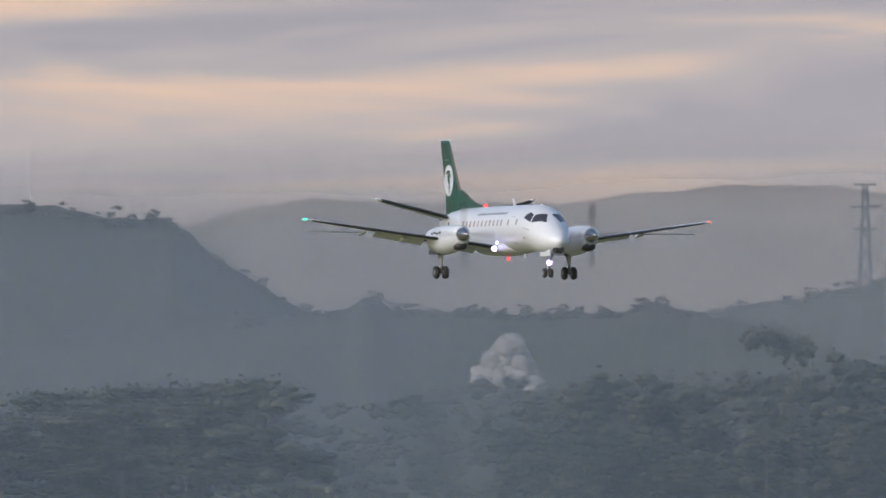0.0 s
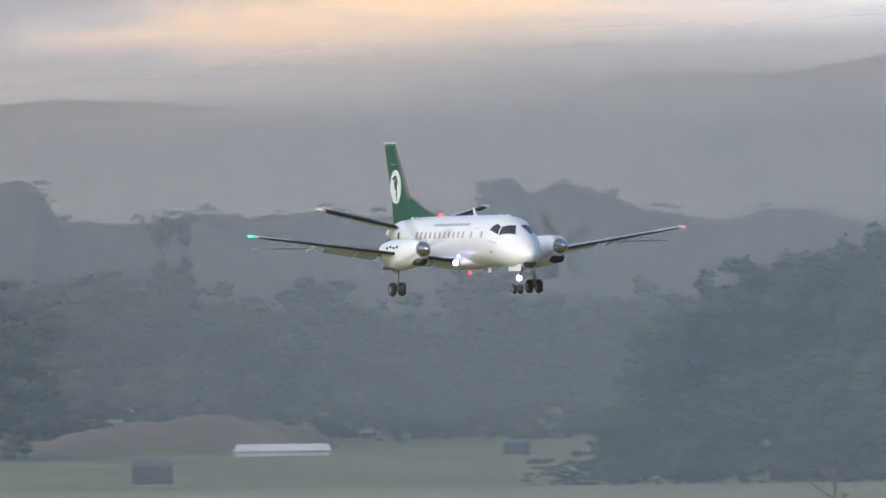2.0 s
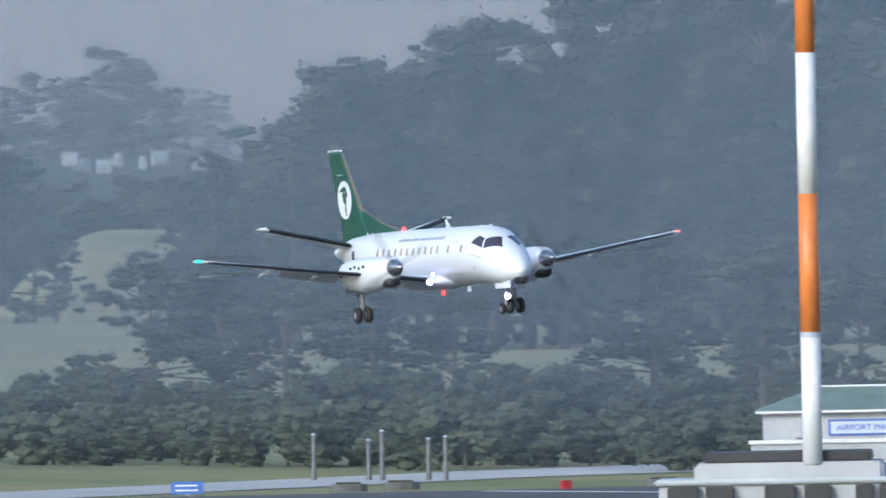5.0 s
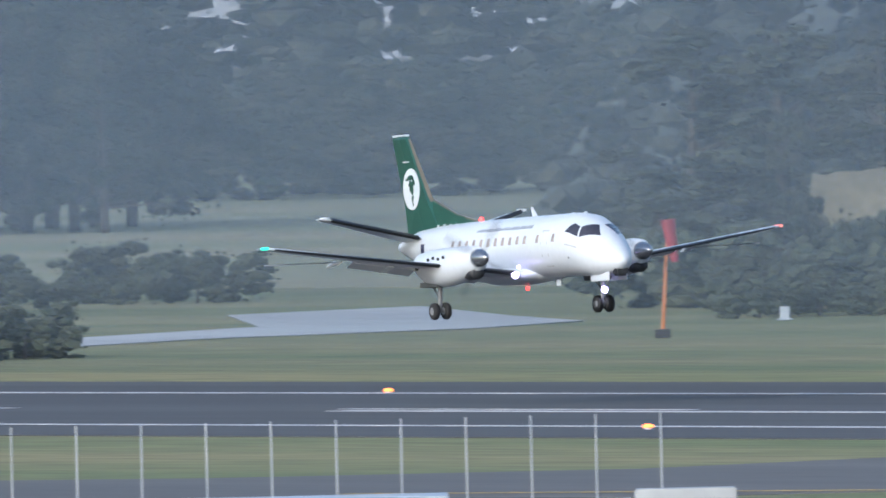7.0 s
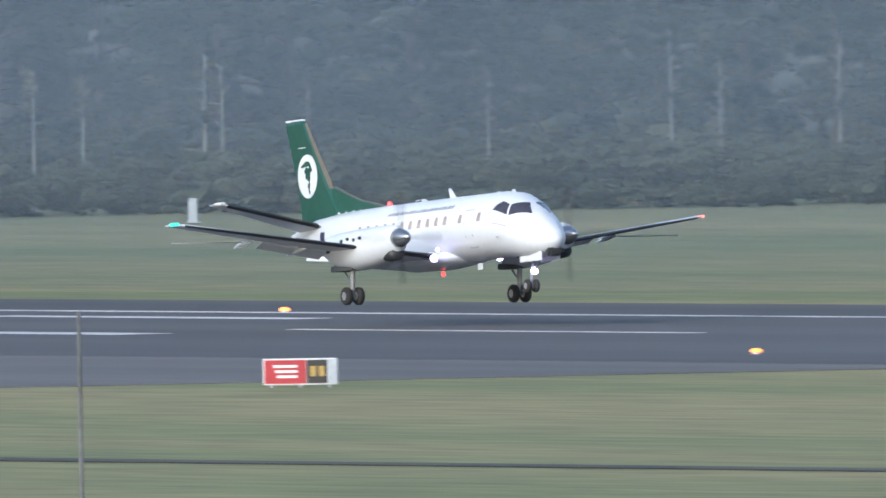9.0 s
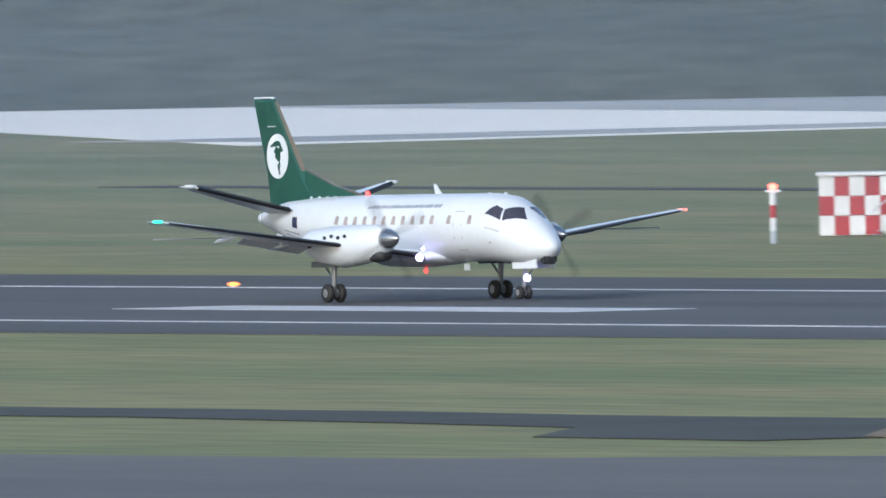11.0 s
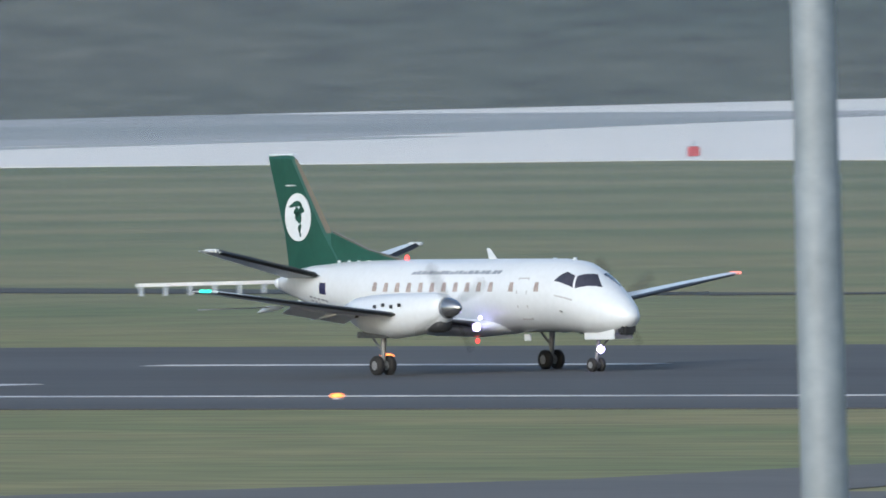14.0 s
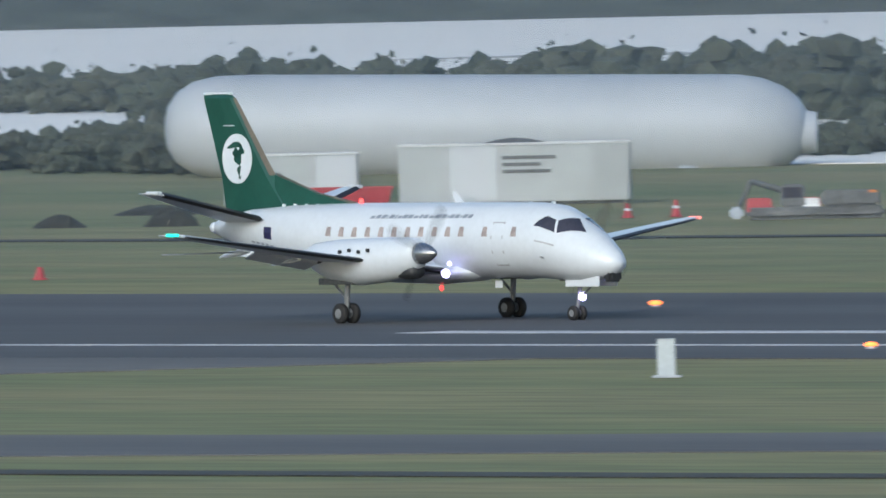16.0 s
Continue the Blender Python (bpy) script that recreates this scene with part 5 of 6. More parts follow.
def build_edge_lights():
    def one(m):
        t = thing("edge_light", "low runway edge light glowing amber", "runway light", m, "runway edge lights")
        part("base", tube((0, 0, 0), (0, 0, 0.07), 0.16, 0.14, 10), GALV, t)
        part("lens", lathe_z(((0.14, 0.06), (0.20, 0.08), (0.20, 0.14), (0.10, 0.19))), AMBER, t, "glowing amber lens", True)
        return t
    first = None
    # the rows are not laid out to the inch
    for y, x0, off in ((478.6, -1003.6 - 60.43 * 3, {5: 0.6, 8: 0.55, 9: 0.93, 10: 1.48, 11: 3.8}), (524.4, -1123.0 - 60.43, {7: -0.6, 8: -0.38, 9: -0.73, 10: -1.19})):
        for k in range(20):
            m = pose(x0 + 60.43 * k + off.get(k, 0.0), y, 0.02)
            if first is None:
                first = one(m)
            else:
                copy_thing(first, m)


def striped_pole(x, y, r, bands, label):
    t = thing("striped_pole", label, "pole", pose(x, y, 0))
    for k, (z0, z1) in enumerate(zip(bands, bands[1:])):
        part("band", tube((0, 0, z0), (0, 0, z1), r, n=24), WHITE if k % 2 == 0 else ORANGE, t, "white band" if k % 2 == 0 else "orange band", True)
    part("joint_ring", tube((0, 0, bands[1] - 0.03), (0, 0, bands[1] + 0.03), r * 1.04, n=24), GALV, t)
    return t


def post(x, y, h, w, rz, top=None, name="marker_post", label="short white marker post in the grass"):
    t = thing(name, label, "post", pose(x, y, 0, 0, 0, rz), "marker posts")
    part("shaft", box(-w / 2, w / 2, -w / 3, w / 3, 0, h * (0.72 if top else 1.0), 0.02), PALEBOARD, t)
    part("cap", box(-w / 2 - 0.02, w / 2 + 0.02, -w / 3, w / 3, h * 0.72 if top else h, h + (0 if top else 0.04), 0.02), top or PALEBOARD, t)
    part("foot", box(-w * 0.8, w * 0.8, -w * 0.7, w * 0.7, 0, 0.06, 0.015), GALV, t)
    return t


def board(x, y, w, h, rz, name="sign_board", label="blank white board seen from behind", lift=0.12):
    t = thing(name, label, "sign", pose(x, y, 0, 0, 0, rz))
    part("panel", box(-w / 2, w / 2, -0.07, 0.07, lift, h, 0.02), PALEBOARD, t, "plain white panel")
    for k in range(4):
        u = -w / 2 + w * (0.12 + 0.25 * k)
        part("leg", box(u - 0.03, u + 0.03, -0.04, 0.04, 0, lift + 0.02), GALV, t)
    part("frame", box(-w / 2 - 0.02, w / 2 + 0.02, -0.08, -0.05, h - 0.05, h + 0.02, 0.005), GALV, t)
    return t


def lattice(bm, w, z0, z1, r, step):
    for sx in (-1, 1):
        for sy in (-1, 1):
            tube((sx * w / 2, sy * w / 2, z0), (sx * w / 2, sy * w / 2, z1), r, n=6, bm=bm)
    n = max(1, round((z1 - z0) / step))
    for k in range(n):
        a, b = z0 + (z1 - z0) * k / n, z0 + (z1 - z0) * (k + 1) / n
        for q in range(4):
            c, s = (1, 0, -1, 0)[q], (0, 1, 0, -1)[q]
            p0 = (w / 2 * (c - s), w / 2 * (s + c))
            p1 = (w / 2 * (c + s), w / 2 * (s - c))
            if k % 2:
                p0, p1 = p1, p0
            tube((*p0, a), (*p1, b), r * 0.6, n=5, bm=bm)
            tube((*p0, a), (*p1, a), r * 0.6, n=5, bm=bm)
    return bm


def build_radar_site():
    yaw = 57.2
    t = thing("checkered_hut", "red and white checkered equipment hut with outside stairs", "hut", pose(-969.2, 607.3, 0, 0, 0, yaw))
    part("body", box(-2.7, 2.7, 0.05, 3.0, 0, 2.36, 0.02), WHITE, t)
    for i in range(9):
        for j in range(3):
            part("panel", box(-2.72 + 0.605 * i, -2.72 + 0.605 * (i + 1) - 0.01, 0.0, 0.06, 0.78 * j + 0.02, 0.78 * (j + 1)), RED if (i + j) % 2 else WHITE, t)
    part("roof", box(-2.85, 2.85, -0.12, 3.15, 2.36, 2.50, 0.03), WHITE, t, "white flat roof")
    stair = part("stair", box(0.5, 2.6, -1.0, -0.1, 0.95, 1.02), GALV, t, "grey outside stair and landing")
    for k in range(6):
        part("step", box(-0.6 + 0.19 * k, -0.40 + 0.19 * k, -0.9, -0.1, 0.16 * k, 0.16 * k + 0.04), GALV, stair)
    for x in (0.5, 1.5, 2.5):
        part("rail_post", tube((x, -1.0, 1.0), (x, -1.0, 1.9), 0.025, n=6), GALV, stair)
    part("handrail", tube((-0.6, -1.0, 0.95), (0.6, -1.0, 1.9), 0.03, n=6), GALV, stair)
    part("door", box(1.05, 1.75, -0.03, 0.02, 1.0, 2.1, 0.01), DARK, t, "dark door")
    m = thing("lattice_mast", "tall red and white lattice radio mast", "mast", pose(-971.3, 610.0, 0, 0, 0, yaw))
    for k in range(10):
        z0, z1 = 2.62 * k, 2.62 * (k + 1)
        part("mast_section", lattice(bmesh.new(), 1.55, z0, z1, 0.075, 1.25), RED if k % 2 == 0 and k else WHITE, m)
    for z in (5.2, 7.6):
        part("platform", box(-1.1, 0.9, -0.9, 0.9, z, z + 0.1), WHITE, m)
    p = thing("beacon_pole", "red and white banded pole with a red light", "pole", pose(-977.65, 642.35, 0, 0, 0, yaw))
    z = 0.0
    for k, h in enumerate((2.1, 1.2, 1.35, 1.0, 1.4, 0.9)):
        part("band", lattice(bmesh.new(), 0.62 - 0.05 * k, z, z + h, 0.06, 0.5), RED if k % 2 else WHITE, p)
        part("core", tube((0, 0, z), (0, 0, z + h), 0.15, n=10), RED if k % 2 else WHITE, p)
        z += h
    part("lamp", lathe_z(((0.12, z), (0.30, z + 0.08), (0.30, z + 0.22), (0.1, z + 0.30))), OBSTRUCTION, p, "glowing red obstruction lamp")
    q = thing("obstruction_light", "red and white post with a glowing red lamp", "light post", pose(-945.4, 605.1, 0, 0, 0, yaw))
    for k in range(4):
        part("band", tube((0, 0, 0.5 * k), (0, 0, 0.5 * (k + 1)), 0.13, n=10), WHITE if k % 2 else GALV if k == 0 else RED, q)
    part("arm", box(-0.3, 0.3, -0.05, 0.05, 2.0, 2.1), WHITE, q)
    part("lamp", lathe_z(((0.08, 2.1), (0.16, 2.15), (0.16, 2.28), (0.05, 2.34))), OBSTRUCTION, q, "glowing red lamp")
    copy_thing(q, pose(-953.7, 592.3, 0, 0, 0, yaw))
    g = thing("steel_post", "thin grey steel post on a base", "post", pose(-978.4, 624.4, 0, 0, 0, yaw))
    part("shaft", tube((0, 0, 0), (0, 0, 5.0), 0.13, 0.10), GALV, g)
    part("crossarm", box(-0.3, 0.3, -0.05, 0.05, 4.8, 4.9), GALV, g)


def build_signs():
    s = thing("runway_sign", "red and black runway sign board on short legs", "sign", pose(-840.5, 439.7, 0, 0, 0, 62))
    part("case", box(-1.16, 1.16, 0.0, 0.22, 0.08, 0.90, 0.02), WHITE, s, "pale sign case")
    part("red_panel", box(-1.12, 0.18, -0.02, 0.01, 0.12, 0.86, 0.005), RED, s, "red panel")
    part("black_panel", box(0.20, 0.84, -0.02, 0.01, 0.12, 0.86, 0.005), DARK, s, "black panel")
    part("end_panel", box(0.86, 1.14, -0.03, 0.01, 0.10, 0.88, 0.01), GALV, s)
    for k in range(3):
        part("writing_bar", box(-0.85 + 0.06 * k, -0.10, -0.035, -0.015, 0.62 - 0.16 * k, 0.70 - 0.16 * k), WHITE, s)
    for k in range(2):
        part("writing_bar", box(0.30 + 0.27 * k, 0.48 + 0.27 * k, -0.035, -0.015, 0.34, 0.66), YELLOW, s)
    for x in (-0.9, 0, 0.9):
        part("leg", box(x - 0.04, x + 0.04, 0.05, 0.15, 0, 0.1), GALV, s)
    board(-644.3, 450.3, 3.63, 0.92, 58)
    board(-442.9, 380, 2.0, 0.95, 49, label="blank white box-like board in the grass")
    post(-492.9, 451, 1.05, 0.5, 48, label="stout white post beside the runway")
    for x, y, h, w in ((-780.8, 619.8, 0.97, 0.3), (-769.5, 605, 0.98, 0.3), (-803.6, 637, 0.7, 0.33), (-784.4, 629, 0.9, 0.35), (-890.4, 622.2, 0.93, 0.36), (-874.7, 621.2, 0.92, 0.38), (-904, 575.7, 1.5, 0.28), (-1352, 652, 0.6, 0.45), (-1347.3, 657.7, 0.75, 0.42), (-1350, 682, 0.4, 0.5), (-1308, 680.8, 1.12, 0.42), (-971, 614.5, 1.0, 0.34), (-728, 640, 1.0, 0.35)):
        post(x, y, h, w, 57)
    for x, y in ((-967.85, 612.0), (-937.3, 638.2)):
        post(x, y, 1.42, 0.42, 56, YELLOW, label="white marker post with a yellow top")
    for x, y, w in ((-843.8, 541.8, 1.2), (-1014, 560, 1.0)):
        b = thing("marker_board", "low yellow marker board beside the runway", "sign", pose(x, y, 0, 0, 0, 57))
        part("panel", box(-w / 2, w / 2, -0.03, 0.03, 0.12, 0.5, 0.01), YELLOW, b)
        for u in (-w / 3, w / 3):
            part("leg", box(u - 0.03, u + 0.03, -0.03, 0.03, 0, 0.13), GALV, b)
    r = thing("rail_barrier", "low white rail barrier on short posts", "barrier", pose(-841, 618.5, 0, 0, 0, 54))
    part("rail", box(-3.0, 3.0, -0.04, 0.04, 0.36, 0.50, 0.01), WHITE, r)
    for k in range(7):
        part("rail_post", box(-2.9 + 0.95 * k, -2.75 + 0.95 * k, -0.04, 0.04, 0, 0.38), GALV, r)
    b = thing("buoy_post", "small dark red post in the shallows", "post", pose(-1228.4, 929.3, 0, 0, 0, 52))
    part("block", box(-0.34, 0.34, -0.25, 0.25, 0, 0.58, 0.06), RED, b)
    part("stake", tube((0, 0, 0), (0, 0, 0.9), 0.05), GALV, b)
    d = thing("channel_marker", "weathered timber channel marker in the shallows", "marker", pose(-1166.2, 897.5, 0, 0, 0, 52))
    part("pile", tube((0, 0, 0), (0, 0, 2.4), 0.16, 0.12), GREYMETAL, d)
    part("board", box(-0.5, 0.05, -0.05, 0.05, 1.35, 1.75, 0.02), GALV, d)
    part("brace", tube((0.25, 0, 0), (0, 0, 1.3), 0.08), GREYMETAL, d)
    k = thing("windsock", "orange-red windsock hanging from its pole", "windsock", pose(-1290, 616, 0, 0, 0, 64))
    part("pole", tube((0, 0, 0), (0.35, 0, 5.3), 0.09, 0.06), ORANGE, k)
    part("sock", tube((0.36, 0, 5.3), (0.62, -0.1, 3.4), 0.34, 0.16, 14), RED, k, "faded red fabric sock")
    part("arm", box(-0.35, 0.4, -0.04, 0.04, 5.2, 5.32), DARK, k)
    part("base", box(-0.35, 0.35, -0.3, 0.3, 0, 0.4, 0.03), DARK, k)
    for x, y in ((-693.5, 572.4), (-655, 560)):
        c = thing("edge_marker", "small red marker at the grass edge", "marker", pose(x, y, 0, 0, 0, 50))
        part("cone", tube((0, 0, 0.05), (0, 0, 0.45), 0.2, 0.08), RED, c)
        part("foot", box(-0.25, 0.25, -0.25, 0.25, 0, 0.06), RED, c)


def build_far_yard():
    yaw = 48.4
    t = thing("white_tank", "huge white cylindrical tank with rounded ends lying on the grass", "tank", pose(-845.0, 738.6, 1.85, 0, 1.2, yaw))
    prof = [(-13.6, 0.3), (-13.5, 0.9), (-13.1, 1.5), (-12.4, 1.95), (-11.4, 2.18), (-10, 2.24), (10.6, 2.24), (11.6, 2.1), (12.5, 1.75), (13.1, 1.3), (13.45, 0.8), (13.5, 0.3)]
    part("shell", lathe_x(tuple((x, r, 0) for x, r in prof), 0, 0, 48), TANK, t, "white painted shell", True)
    part("end_cap", lathe_x(((13.3, 0.95, -0.2), (13.9, 0.85, -0.2), (13.95, 0.3, -0.2)), 0, 0, 24), TANK, t)
    for x in (-8.5, 0.0, 8.5):
        part("saddle", box(x - 0.4, x + 0.4, -1.6, 1.6, -2.2, -1.2, 0.05), GALV, t, "grey saddle under the tank")
    c = thing("site_cabin", "long pale container cabin with ribbed end", "container", pose(-765.2, 673.3, 0, 0, 0, yaw))
    part("body", box(-4.5, 4.5, 0, 2.4, 0.12, 2.34, 0.03), CONTAINER, c)
    part("roof", box(-4.55, 4.55, -0.05, 2.45, 2.34, 2.42, 0.02), WHITE, c)
    part("blue_panel", box(-2.5, -0.7, -0.02, 0.02, 0.2, 2.3, 0.01), TANK, c)
    for k, w in enumerate((2.1, 1.5, 1.9)):
        part("writing_bar", box(-0.45, -0.45 + w, -0.03, 0.0, 1.78 - 0.27 * k, 1.92 - 0.27 * k), GREYMETAL, c)
    for k in range(14):
        part("rib", box(3.0 + 0.11 * k, 3.05 + 0.11 * k, -0.04, 0.01, 0.2, 2.3), CONTAINER, c)
    part("skid", box(-4.4, 4.4, 0.2, 2.2, 0, 0.14), GREYMETAL, c)
    part("tarpaulin", loft([[(-1.3 + 2.6 * s, 0.8 + 0.8 * q, 2.40 + (0.22 * math.sin(math.pi * s) if 0.2 < q < 0.9 else 0)) for q in (0, 0.3, 0.6, 1.0)] for s in (0.02, 0.25, 0.5, 0.75, 0.98)]), GREYMETAL, c, "dark tarpaulin on the roof")
    d = thing("site_cabin", "small pale container cabin with vents", "container", pose(-775.0, 670.1, 0, 0, 0, yaw))
    part("body", box(-2.6, 2.6, 0, 2.3, 0.1, 2.05, 0.03), CONTAINER, d)
    part("roof", box(-2.65, 2.65, -0.05, 2.35, 2.05, 2.12, 0.01), WHITE, d)
    for k in range(3):
        part("vent", box(-1.0, -0.35, -0.03, 0.01, 1.30 - 0.16 * k, 1.38 - 0.16 * k), GREYMETAL, d)
    part("end_panel", box(1.0, 2.55, -0.02, 0.01, 0.15, 2.0, 0.01), TANK, d)
    r = thing("skip_bin", "red steel skip bin", "skip", pose(-765.4, 665.3, 0, 0, 0, yaw))
    part("body", loft([[(-1.5, 0, 0.05), (1.3, 0, 0.05), (1.3, 1.4, 0.05), (-1.5, 1.4, 0.05)], [(-1.7, -0.1, 0.85), (1.5, -0.1, 0.85), (1.5, 1.5, 0.85), (-1.7, 1.5, 0.85)]]), RED, r)
    part("rim", box(-1.75, 1.55, -0.14, -0.06, 0.80, 0.92, 0.01), RED, r)
    for k in range(4):
        part("rib", box(-1.3 + 0.8 * k, -1.2 + 0.8 * k, -0.10, 0.0, 0.1, 0.82), RED, r)
    for x, y, h in ((-730.6, 649.9, 0.55), (-729.2, 651.1, 0.66)):
        k = thing("traffic_cone", "small orange-red traffic cone", "cone", pose(x, y, 0, 0, 0, yaw), "traffic cones")
        part("cone", tube((0, 0, 0.04), (0, 0, h), 0.19, 0.06, 14), RED, k)
        part("stripe", tube((0, 0, h * 0.5), (0, 0, h * 0.66), 0.135, 0.11, 14), WHITE, k, "white stripe")
        part("foot", box(-0.22, 0.22, -0.22, 0.22, 0, 0.05), RED, k)
    for x, y, m in ((-728, 654.2, RED), (-726.6, 655.4, RED), (-725, 654, WHITE)):
        k = thing("water_barrier", "red plastic road barrier" if m is RED else "white plastic road barrier", "barrier", pose(x, y, 0, 0, 0, yaw), "plastic road barriers")
        part("body", loft([[(-0.5, -0.22, 0), (0.5, -0.22, 0), (0.5, 0.22, 0), (-0.5, 0.22, 0)], [(-0.48, -0.10, 0.35), (0.48, -0.10, 0.35), (0.48, 0.10, 0.35), (-0.48, 0.10, 0.35)], [(-0.46, -0.08, 0.6), (0.46, -0.08, 0.6), (0.46, 0.08, 0.6), (-0.46, 0.08, 0.6)]]), m, k)
        part("cap", box(-0.4, 0.4, -0.07, 0.07, 0.58, 0.63, 0.01), m, k)
    g = thing("digger", "low grey digger and heaped machinery parts", "machine", pose(-716.5, 647.2, 0, 0, 0, yaw))
    part("track", box(-2.6, 2.6, -0.6, 0.6, 0, 0.45, 0.15), GREYMETAL, g)
    part("engine", box(0.2, 2.4, -0.6, 0.6, 0.45, 1.05, 0.1), GREYMETAL, g)
    part("cab", box(-1.3, -0.4, -0.5, 0.5, 0.45, 1.30, 0.08), GREYMETAL, g)
    part("window", box(-1.22, -0.5, -0.53, -0.5, 0.8, 1.2), GLASS, g)
    part("boom", tube((-0.6, -0.2, 0.9), (-2.4, -0.2, 1.45), 0.14, 0.10), GREYMETAL, g)
    part("dipper", tube((-2.4, -0.2, 1.45), (-2.9, -0.2, 0.4), 0.10, 0.08), GREYMETAL, g)
    part("bucket", box(-3.2, -2.7, -0.5, 0.3, 0.05, 0.5, 0.1), GALV, g)
    part("lamp", box(2.0, 2.3, -0.62, -0.58, 0.95, 1.05), ORANGE, g)
    random.seed(8)
    for x, y, r, h in ((-746, 640.3, 1.3, 0.75), (-750.5, 638.5, 1.2, 0.5), (-771, 660, 2.0, 0.4), (-744, 647, 1.8, 0.4)):
        bm = loft([[(r * s * math.cos(q) * random.uniform(0.85, 1.15), r * 0.8 * s * math.sin(q), h * z * random.uniform(0.85, 1.1) - 0.05) for q in [2 * math.pi * i / 14 for i in range(14)]] for s, z in ((1, 0), (0.75, 0.45), (0.45, 0.85), (0.12, 1.0))])
        m = part("soil_heap", bm, DITCH)
        m.location = (x, y, 0)
        tagged(m, "small heap of dark soil on the grass", "soil heap")


def build_near_buildings():
    # flat-roofed building that the camera looks over
    t = thing("terminal_block", "white flat-roofed building with dark windows and roof plant", "building", pose(*polar(65.0, 362), 0, 0, 0, 65.0))
    part("wall", box(-11.5, 10, 0, 14, 0, 6.6, 0.05), WALL, t, "pale grey walls")
    part("roof", box(-11.7, 10.2, -0.3, 14.3, 6.6, 6.75, 0.03), GREYMETAL, t, "dark flat roof")
    part("parapet", box(-11.75, 10.25, -0.4, -0.25, 6.5, 6.95, 0.02), WHITE, t, "white parapet")
    # roof housing that carries the striped pole
    hx = -8.75
    lan = part("roof_housing", box(hx - 1.05, hx + 1.1, -0.15, 2.0, 6.7, 10.62, 0.04), WALL, t, "white roof housing")
    lan.location.z = 0.11
    part("upper_tier", box(hx - 0.95, hx + 0.95, 0.0, 1.8, 10.62, 10.74, 0.02), DARK, lan, "dark flashing")
    part("ledge", box(hx - 1.5, hx + 1.45, -0.35, 2.1, 10.38, 10.44, 0.02), PALEBOARD, lan)
    for k, (u0, u1) in enumerate(((-1.35, -1.0), (-0.92, -0.6), (-0.25, 0.1), (0.2, 0.5), (0.78, 0.98), (1.05, 1.25))):
        part("dark_window", box(hx + u0, hx + u1, -0.40, -0.30, 9.3, 10.36, 0.01), DARK, lan, "dark window")
    part("side_wing", box(hx - 1.45, hx + 1.42, -0.28, 1.9, 6.7, 10.38, 0.02), WALL, lan)
    # low plant along the roof
    for u0, u1, z1 in ((-2.6, 0.76, 8.95), (0.9, 2.85, 8.84)):
        plant_box = part("roof_plant", box(u0, u1, -1.4, 1.2, 6.7, z1, 0.03), WALL, t, "pale roof plant housing")
        part("top_sheet", box(u0 - 0.08, u1 + 0.08, -1.5, 1.3, z1, z1 + 0.05, 0.01), GALV, plant_box)
        part("opening", box(u0 + 0.1, u1 - 0.5, -1.43, -1.38, 8.2, z1 - 0.05), DARK, plant_box, "dark opening")
    v = part("louvre_box", box(2.95, 4.1, -1.4, -0.4, 6.7, 9.02, 0.02), WALL, t)
    for k in range(3):
        part("louvre", box(3.65, 4.05, -1.44, -1.38, 8.62 + 0.11 * k, 8.68 + 0.11 * k), DARK, v)
    r = part("roof_hood", box(5.35, 8.3, -2.4, 0.6, 6.7, 8.42, 0.02), DARK, t, "dark-fronted roof hood")
    part("hood_sheet", box(5.25, 8.37, -2.5, 0.7, 8.42, 8.48, 0.01), GALV, r, "white edge")
    part("hood_cheek", box(5.25, 5.9, -2.46, -2.38, 8.0, 8.43), WALL, r)
    for k in range(13):
        u = -5.6 + 0.74 * k
        part("rail_post", tube((u, 1.5, 6.7), (u, 1.5, 9.85), 0.010, n=8), WALL, t)
    part("rail", tube((-5.6, 1.5, 8.8), (3.2, 1.5, 8.8), 0.02, n=8), GALV, t)
    striped_pole(-331.6, 145.3, 0.112, (10.70, 12.17, 13.77, 15.37, 16.97, 18.57), "orange and white banded pole on a roof")
    striped_pole(-137.94, 90.99, 0.128, (0.0, 0.4, 2.03, 3.64, 5.25, 6.86, 8.46, 10.07, 11.68, 13.27, 14.88, 16.5, 18.1), "orange and white banded pole")
    g = thing("lamp_post", "thick pale grey galvanised lamp post", "lamp post", pose(-37.23, 46.24, 0))
    part("base", tube((0, 0, 0), (0, 0, 0.3), 0.32, 0.30, 20), LAMPPOST, g)
    part("lower_shaft", tube((0, 0, 0.3), (0, 0, 14.3), 0.205, 0.178, 40), LAMPPOST, g, "", False)
    part("upper_shaft", tube((0, 0, 14.3), (0, 0, 24), 0.172, 0.145, 40), LAMPPOST, g, "", False)
    part("joint", tube((0, 0, 14.27), (0, 0, 14.33), 0.182, n=32), LAMPPOST, g)
    part("lamp_arm", tube((0, 0, 23.8), (1.8, 0.4, 24.3), 0.06), GALV, g)
    part("lamp_head", box(1.6, 2.4, 0.25, 0.6, 24.2, 24.35, 0.05), GALV, g)
    w = thing("slim_pole", "slim dull grey pole with a small cap", "pole", pose(-360.4, 182.8, 0))
    part("shaft", tube((0, 0, 0), (0, 0, 9.25), 0.036, 0.030, 10), GREYMETAL, w)
    part("cap", tube((0, 0, 9.25), (0, 0, 9.32), 0.04, 0.02, 10), GREYMETAL, w)
    a = thing("panel_antenna", "lattice panel antenna on a slim pole", "antenna", pose(*polar(63.94, 560), -0.2, 0, 0, 60))
    part("pole", tube((0, 0, 0), (0, 0, 8.2), 0.10, 0.07), GALV, a)
